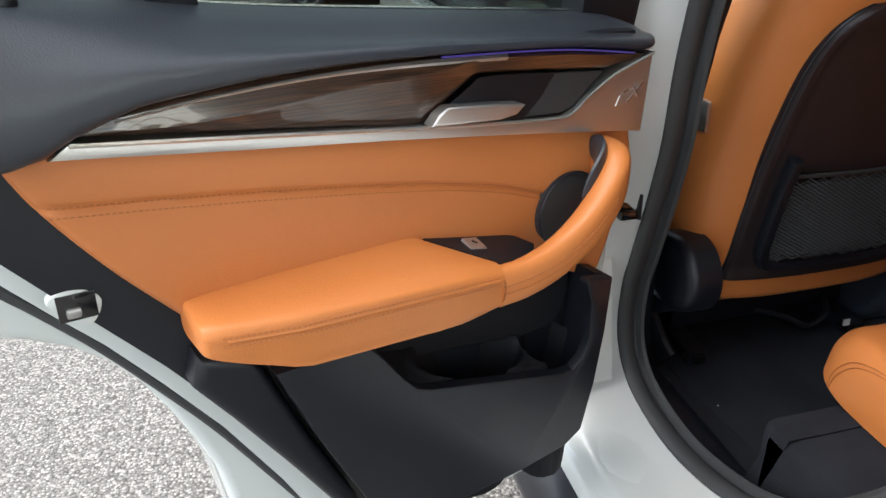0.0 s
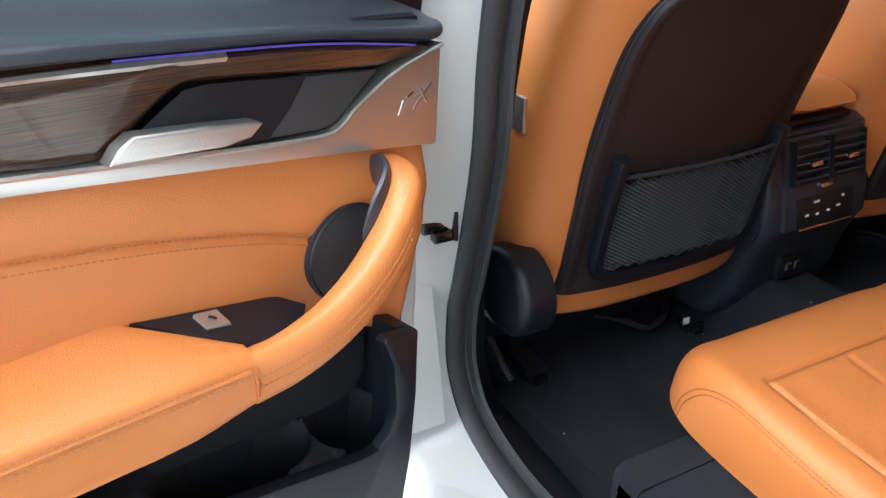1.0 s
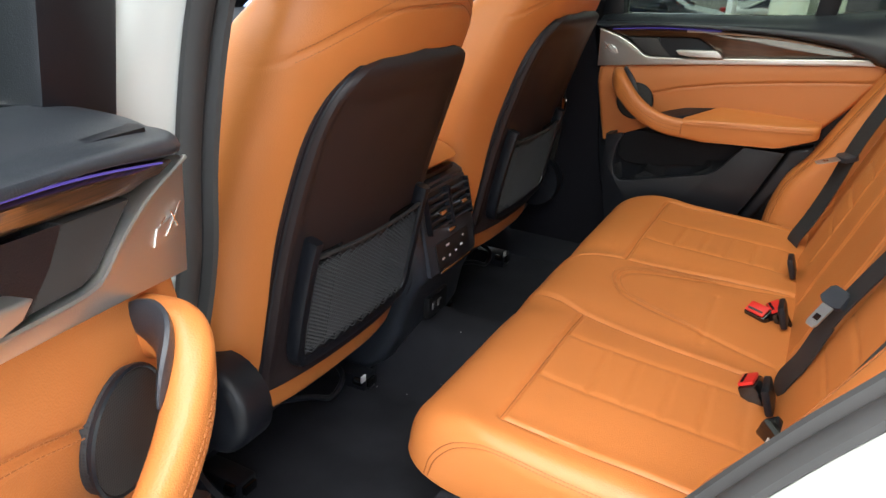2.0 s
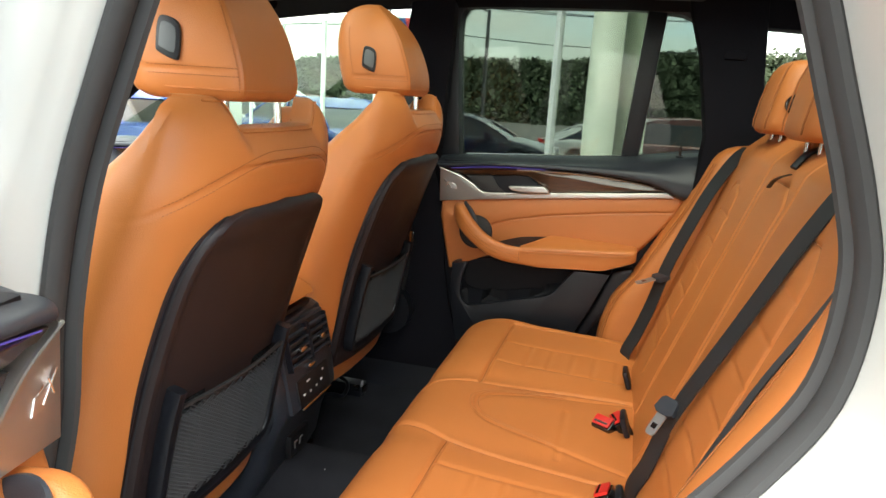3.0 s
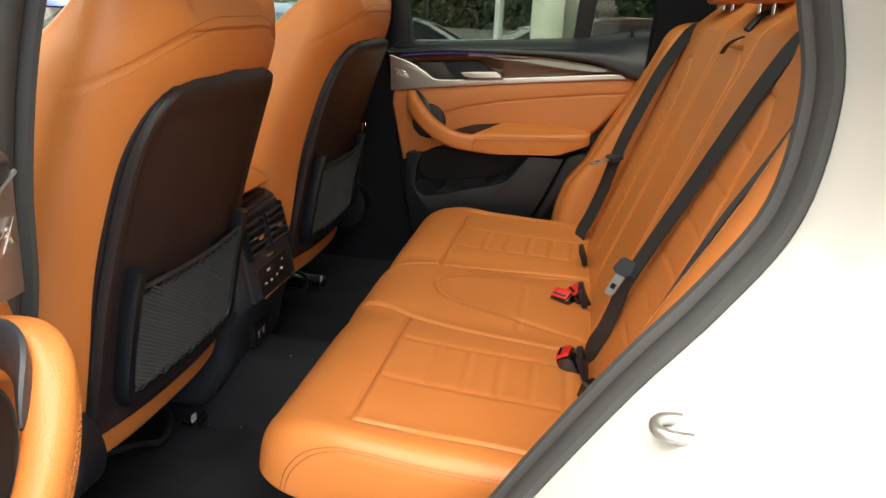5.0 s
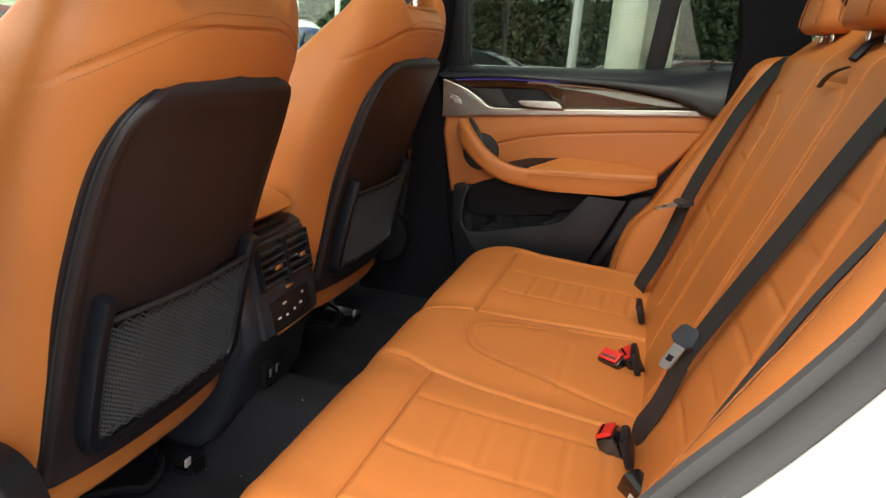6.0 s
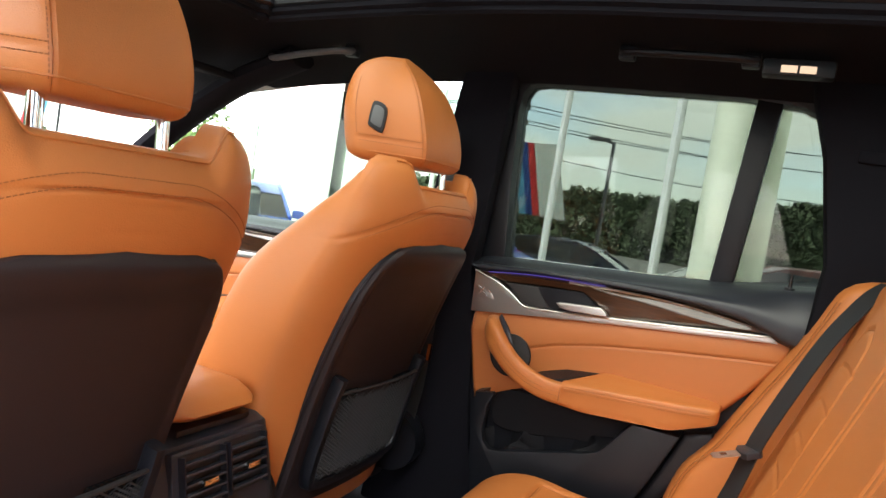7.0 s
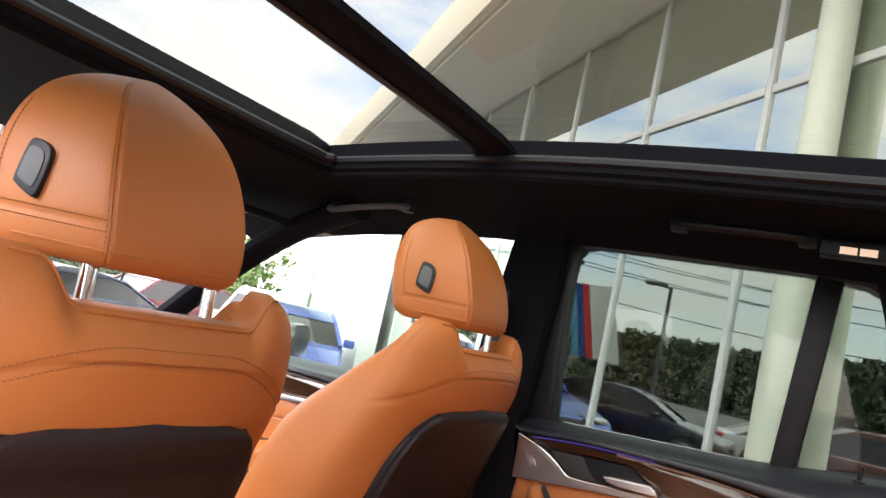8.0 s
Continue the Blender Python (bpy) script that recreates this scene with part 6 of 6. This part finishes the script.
# ---- the car park: parked cars, lamp post, poles, banner, wooded hill ----
def parked_car(x, y, turn, paint, kind, label):
    z = ground_z(x, y)
    car = thing("parked_car", pose(x, y, z, 0, 0, turn), label, "car", "parked cars")
    hgt = {"sedan": 1.42, "suv": 1.68}[kind]
    L, W = 4.7, 1.84
    low = {"sedan": [(-2.35, 0.32), (-2.36, 0.62), (-2.2, 0.92), (-1.6, 1.0), (1.0, 0.98), (1.7, 0.86), (2.25, 0.7), (2.34, 0.5), (2.3, 0.3)],
           "suv": [(-2.3, 0.36), (-2.34, 0.7), (-2.25, 1.05), (-1.8, 1.1), (0.9, 1.08), (1.7, 1.0), (2.2, 0.85), (2.32, 0.6), (2.28, 0.34)]}[kind]
    top = {"sedan": [(-1.95, 0.95), (-1.2, 1.32), (-0.5, 1.42), (0.1, 1.40), (0.55, 1.27), (1.15, 0.95)],
           "suv": [(-2.2, 1.08), (-1.95, 1.45), (-1.5, 1.62), (-0.5, 1.68), (0.1, 1.64), (0.5, 1.5), (1.1, 1.05)]}[kind]
    part("body", prism(low, -W / 2, W / 2, 0.12, "xzy", 4), paint, car)
    bm = prism(top, -W / 2 + 0.05, W / 2 - 0.05, 0.0, "xzy")
    for v in bm.verts:
        f = max(0, (v.co.z - 1.0) / (hgt - 1.0))
        v.co.y *= 1 - 0.24 * f
    part("greenhouse", bm, GLOSS_BLACK, car, "dark glazed cabin")
    bm = prism([(p, q + 0.012) for p, q in top[1:-1]] + [(top[-2][0] - 0.1, top[-2][1] - 0.03), (top[1][0] + 0.1, top[1][1] - 0.02)], -W / 2 + 0.22, W / 2 - 0.22, 0.05, "xzy")
    part("roof", bm, paint, car)
    for sy in (-1, 1):
        bm = tube([(top[0][0] + 0.05, sy * (W / 2 - 0.06), top[0][1] + 0.02)] + [(p, sy * (W / 2 - 0.06 - 0.21 * (q - 1.0) / (hgt - 1.0)), q + 0.005) for p, q in top[1:-1]] + [(top[-1][0], sy * (W / 2 - 0.06), top[-1][1] + 0.02)], 0.03, 0.03, 6)
        part("roof_rail", bm, paint, car)
        part("pillar", tube([(-0.35, sy * (W / 2 - 0.05), 1.0), (-0.45, sy * (W / 2 - 0.25), hgt - 0.02)], 0.04, 0.02, 6, up=(0, 1, 0)), paint, car)
        part("sill_trim", box(-1.2, 1.2, sy * (W / 2) - 0.03, sy * (W / 2) + 0.015, 0.24, 0.36, 0.01), BLACK, car)
        part("mirror", box(0.62, 0.82, sy * (W / 2 + 0.07) - 0.09, sy * (W / 2 + 0.07) + 0.09, 0.95, 1.08, 0.03), paint, car)
        for hx in (1.0, -0.25):
            part("door_handle", box(hx - 0.55, hx - 0.37, sy * (W / 2 + 0.012) - 0.012, sy * (W / 2 + 0.012) + 0.012, 0.86, 0.89, 0.006), paint, car)
        for wx in (-1.42, 1.38):
            wh = part("wheel", disc((wx, sy * (W / 2 - 0.2), 0.34), 0.34, sy * 0.215, "y", 32, 0.03), RUBBER, car, "black tyre")
            rim = []
            for i in range(5):
                a = 2 * math.pi * i / 5
                rim.append(tube([(wx + 0.04 * math.cos(a), sy * (W / 2 + 0.012), 0.34 + 0.04 * math.sin(a)), (wx + 0.23 * math.cos(a), sy * (W / 2 + 0.018), 0.34 + 0.23 * math.sin(a))], 0.03, 0.012, 6, up=(0, 1, 0)))
            rim.append(tube([(wx + 0.24 * math.cos(a), sy * (W / 2 + 0.016), 0.34 + 0.24 * math.sin(a)) for a in steps(0, 2 * math.pi, 25)[:-1]], 0.014, 0.014, 6, up=(0, 1, 0), closed=True))
            part("rim", join(*rim), SILVER, wh, "silver spoked rim")
            part("wheel_arch", tube([(wx + 0.38 * math.cos(a), sy * (W / 2 - 0.005), 0.34 + 0.38 * math.sin(a)) for a in steps(0, math.pi, 15)], 0.035, 0.02, 6, up=(0, 1, 0)), BLACK, car)
        part("headlight", box(2.02, 2.30, sy * (W / 2 - 0.28) - 0.19, sy * (W / 2 - 0.28) + 0.19, 0.66, 0.76, 0.03), CHROME, car, "clear headlight")
        part("tail_light", box(-2.365, -2.2, sy * (W / 2 - 0.3) - 0.22, sy * (W / 2 - 0.3) + 0.22, 0.78, 0.90, 0.03), RED, car, "red tail light")
    part("grille", box(2.25, 2.345, -0.4, 0.4, 0.46, 0.68, 0.02), GLOSS_BLACK, car)
    return car


def paint(name, color, metal=0.3):
    return material(name, color, 0.25, metal=metal, vary=0.04, coat=0.7)


NAVY, BLUE, MAROON, PEARL, GREYP = paint("navy paint", (0.008, 0.011, 0.028), 0.1), paint("blue paint", (0.01, 0.06, 0.35)), paint("maroon paint", (0.10, 0.02, 0.018)), paint("white paint", (0.7, 0.7, 0.7), 0), paint("grey paint", (0.2, 0.2, 0.21))
parked_car(6.9, 11.9, 180, NAVY, "sedan", "dark navy four-door sedan parked on the lot")
parked_car(3.0, 16.0, 168, PEARL, "sedan", "white sedan parked on the lot")
parked_car(1.0, 13.2, 172, MAROON, "suv", "dark maroon estate car parked on the lot")
parked_car(-4.2, 13.5, 175, GREYP, "suv", "grey sport utility car parked on the lot")
parked_car(11.5, 14.5, 175, MAROON, "suv", "maroon sport utility car parked on the lot")
parked_car(8.5, 7.4, 218, BLUE, "sedan", "bright blue sedan parked by the showroom")
parked_car(11.2, 10.4, 218, PEARL, "suv", "silver-white sport utility car parked by the showroom")

POLE = material("weathered pole wood", (0.10, 0.075, 0.055), 0.9, vary=0.25, scale=4)
lp = thing("street_lamp", pose(7.3, 16.9, ground_z(7.3, 16.9)), "tall grey car park lamp with a flat head", "street lamp")
part("pole", tube([(0, 0, 0), (0, 0, 4.55)], 0.075, 0.075, 12, up=(0, 1, 0), taper=lambda t: 1 - 0.3 * t), GREY_PLASTIC, lp)
part("arm", tube([(0, 0, 4.5), (0.3, 0, 4.58)], 0.03, 0.03, 8), GREY_PLASTIC, lp)
part("head", box(0.1, 0.75, -0.16, 0.16, 4.54, 4.64, 0.03), GREY_PLASTIC, lp)
poles = []
for k, (px, py) in enumerate(((14.2, 28.6), (-8.0, 32.0), (38.0, 26.0))):
    u = thing("utility_pole", pose(px, py, ground_z(px, py)), "wooden utility pole with cross-arms and wires", "utility pole", "utility poles")
    part("pole", tube([(0, 0, 0), (0, 0, 7.6)], 0.14, 0.14, 10, up=(0, 1, 0), taper=lambda t: 1 - 0.25 * t), POLE, u)
    for z in (7.2, 6.5):
        part("crossarm", box(-1.0, 1.0, -0.06, 0.06, z - 0.07, z + 0.07, 0.01), POLE, u)
    part("transformer", disc((0.22, -0.1, 5.4), 0.2, 0.6, "z", 18, 0.03), GREY_PLASTIC, u)
    poles.append((px, py, ground_z(px, py)))
for a, b in ((1, 0), (0, 2)):
    for dx, z in ((-0.9, 7.3), (0.9, 7.3), (-0.8, 6.6), (0.8, 6.6), (0.0, 5.2)):
        (x0, y0, z0), (x1, y1, z1) = poles[a], poles[b]
        w = part("overhead_wire", tube([(x0 + dx + (x1 - x0) * t, y0 + (y1 - y0) * t, z0 + z + (z1 - z0) * t - 2.2 * t * (1 - t)) for t in steps(0, 1, 16)], 0.022, 0.022, 5), BLACK)
        tagged(w, "black overhead wire between utility poles", "wire", "overhead wires")
flag = thing("banner", pose(8.35, 12.3, ground_z(8.35, 12.3), 0, 0, 20) @ Matrix.Scale(1.25, 4), "feather banner with slanted blue, red and white stripes", "banner")
part("mast", tube([(0.55, 0, 0), (0.55, 0, 3.1)], 0.02, 0.02, 8, up=(0, 1, 0)), BLACK, flag)
for i, c in enumerate(((0.1, 0.35, 0.55), (0.03, 0.08, 0.3), (0.7, 0.05, 0.05), (0.75, 0.76, 0.72))):
    m_ = material("banner cloth", c, 0.8, vary=0.05)
    x0 = 0.5 - 0.16 * i
    wd = 0.16 if i < 3 else 0.5
    part("stripe", prism([(x0, 2.9), (x0 - wd, 2.9), (x0 - wd - 0.4, 1.5), (x0 - 0.4, 1.5)], -0.004, 0.004), m_, flag)
sign = part("roadside_sign", box(2.6, 3.4, 21.0, 21.1, 1.4, 2.6, 0.02), material("red sign", (0.5, 0.04, 0.03), 0.5))
tagged(sign, "plain red roadside sign panel", "sign")
sp = part("sign_post", tube([(3.0, 21.05, -1.0), (3.0, 21.05, 1.42)], 0.06, 0.06, 8, up=(0, 1, 0)), GREY_PLASTIC)
tagged(sp, "grey post of a roadside sign", "sign post")

# wooded ridge across the road, and two nearer trees
LEAF = material("dark green foliage", (0.10, 0.125, 0.07), 0.8, vary=0.6, scale=0.5)
LEAF_LIGHT = material("fresh green foliage", (0.10, 0.19, 0.05), 0.75, vary=0.5, scale=2)
BARK = material("grey-brown bark", (0.12, 0.09, 0.07), 0.9, vary=0.3, scale=6)


def clumps(n, place, size, seed):
    """Many small ragged leaf clumps, each a crumpled star of leaf blades."""
    rnd = random.Random(seed)
    vs, fs = [], []
    for _ in range(n):
        c = Vector(place(rnd))
        for _ in range(9):
            d = Vector((rnd.gauss(0, 1), rnd.gauss(0, 1), rnd.gauss(0, 1))).normalized()
            e = d.cross(Vector((rnd.gauss(0, 1), rnd.gauss(0, 1), rnd.gauss(0, 1)))).normalized()
            p = c + d * size * rnd.uniform(0.2, 0.9)
            s = size * rnd.uniform(0.35, 0.7)
            k = len(vs)
            vs += [p - e * s, p + d * s * 0.6, p + e * s, p - d * s * 0.5]
            fs.append((k, k + 1, k + 2, k + 3))
    bm = bmesh.new()
    v = [bm.verts.new(q) for q in vs]
    for f in fs:
        bm.faces.new([v[i] for i in f])
    return bm


def ridge(x):
    return 6.3 + 1.6 * noise.noise((x * 0.045, 0, 2)) + 1.0 * noise.noise((x * 0.13, 4, 2)) - 0.055 * (x - 2)


def wood_spot(r):
    x = r.uniform(-45, 60)
    t = r.random() ** 0.7
    return (x, 84 - 8 * (1 - t) + r.uniform(-2, 2), -2.0 + (ridge(x) + 2.0) * t + r.uniform(-0.5, 0.5))


hill = part("wooded_hill", sheet(lambda x, t: (x, 78 + 10 * t, -2.5 + (ridge(x) + 1.6) * t), steps(-120, 140, 120), steps(0, 1, 8), (0, 12, -1)), LEAF)
tagged(hill, "dark wooded hill beyond the road", "hill", kind="structure")
woods = part("woods", clumps(11000, wood_spot, 0.62, 5), LEAF)
tagged(woods, "dense dark green trees on the far hill", "woods", kind="stuff")


def tree(x, y, h, seed):
    t = thing("tree", pose(x, y, ground_z(x, y)), "young leafy green tree at the edge of the lot", "tree", "lot trees")
    r = random.Random(seed)
    part("trunk", tube(spline([(0, 0, 0), (0.05, 0.02, h * 0.3), (-0.03, 0.05, h * 0.6), (0, 0, h * 0.85)], 6), 0.09, 0.09, 8, up=(0, 1, 0), taper=lambda k: 1 - 0.8 * k), BARK, t)
    for i in range(7):
        a, z = i * 2.4, h * (0.35 + 0.07 * i)
        part("limb", tube(spline([(0, 0, z), (0.4 * math.cos(a), 0.4 * math.sin(a), z + 0.3), (0.9 * math.cos(a), 0.9 * math.sin(a), z + 0.75)], 4), 0.03, 0.03, 6, taper=lambda k: 1 - 0.7 * k), BARK, t)

    def spot(q):
        a, z = q.uniform(0, 6.28), q.random()
        rad = (0.3 + 1.15 * math.sin(math.pi * (0.15 + 0.8 * z))) * math.sqrt(q.random()) * (0.8 + 0.3 * math.sin(3 * a + seed))
        return (rad * math.cos(a), rad * math.sin(a), h * (0.32 + 0.7 * z))
    part("crown", clumps(420, spot, 0.16, seed), LEAF_LIGHT, t)


tree(17.5, 17.5, 4.4, 3)
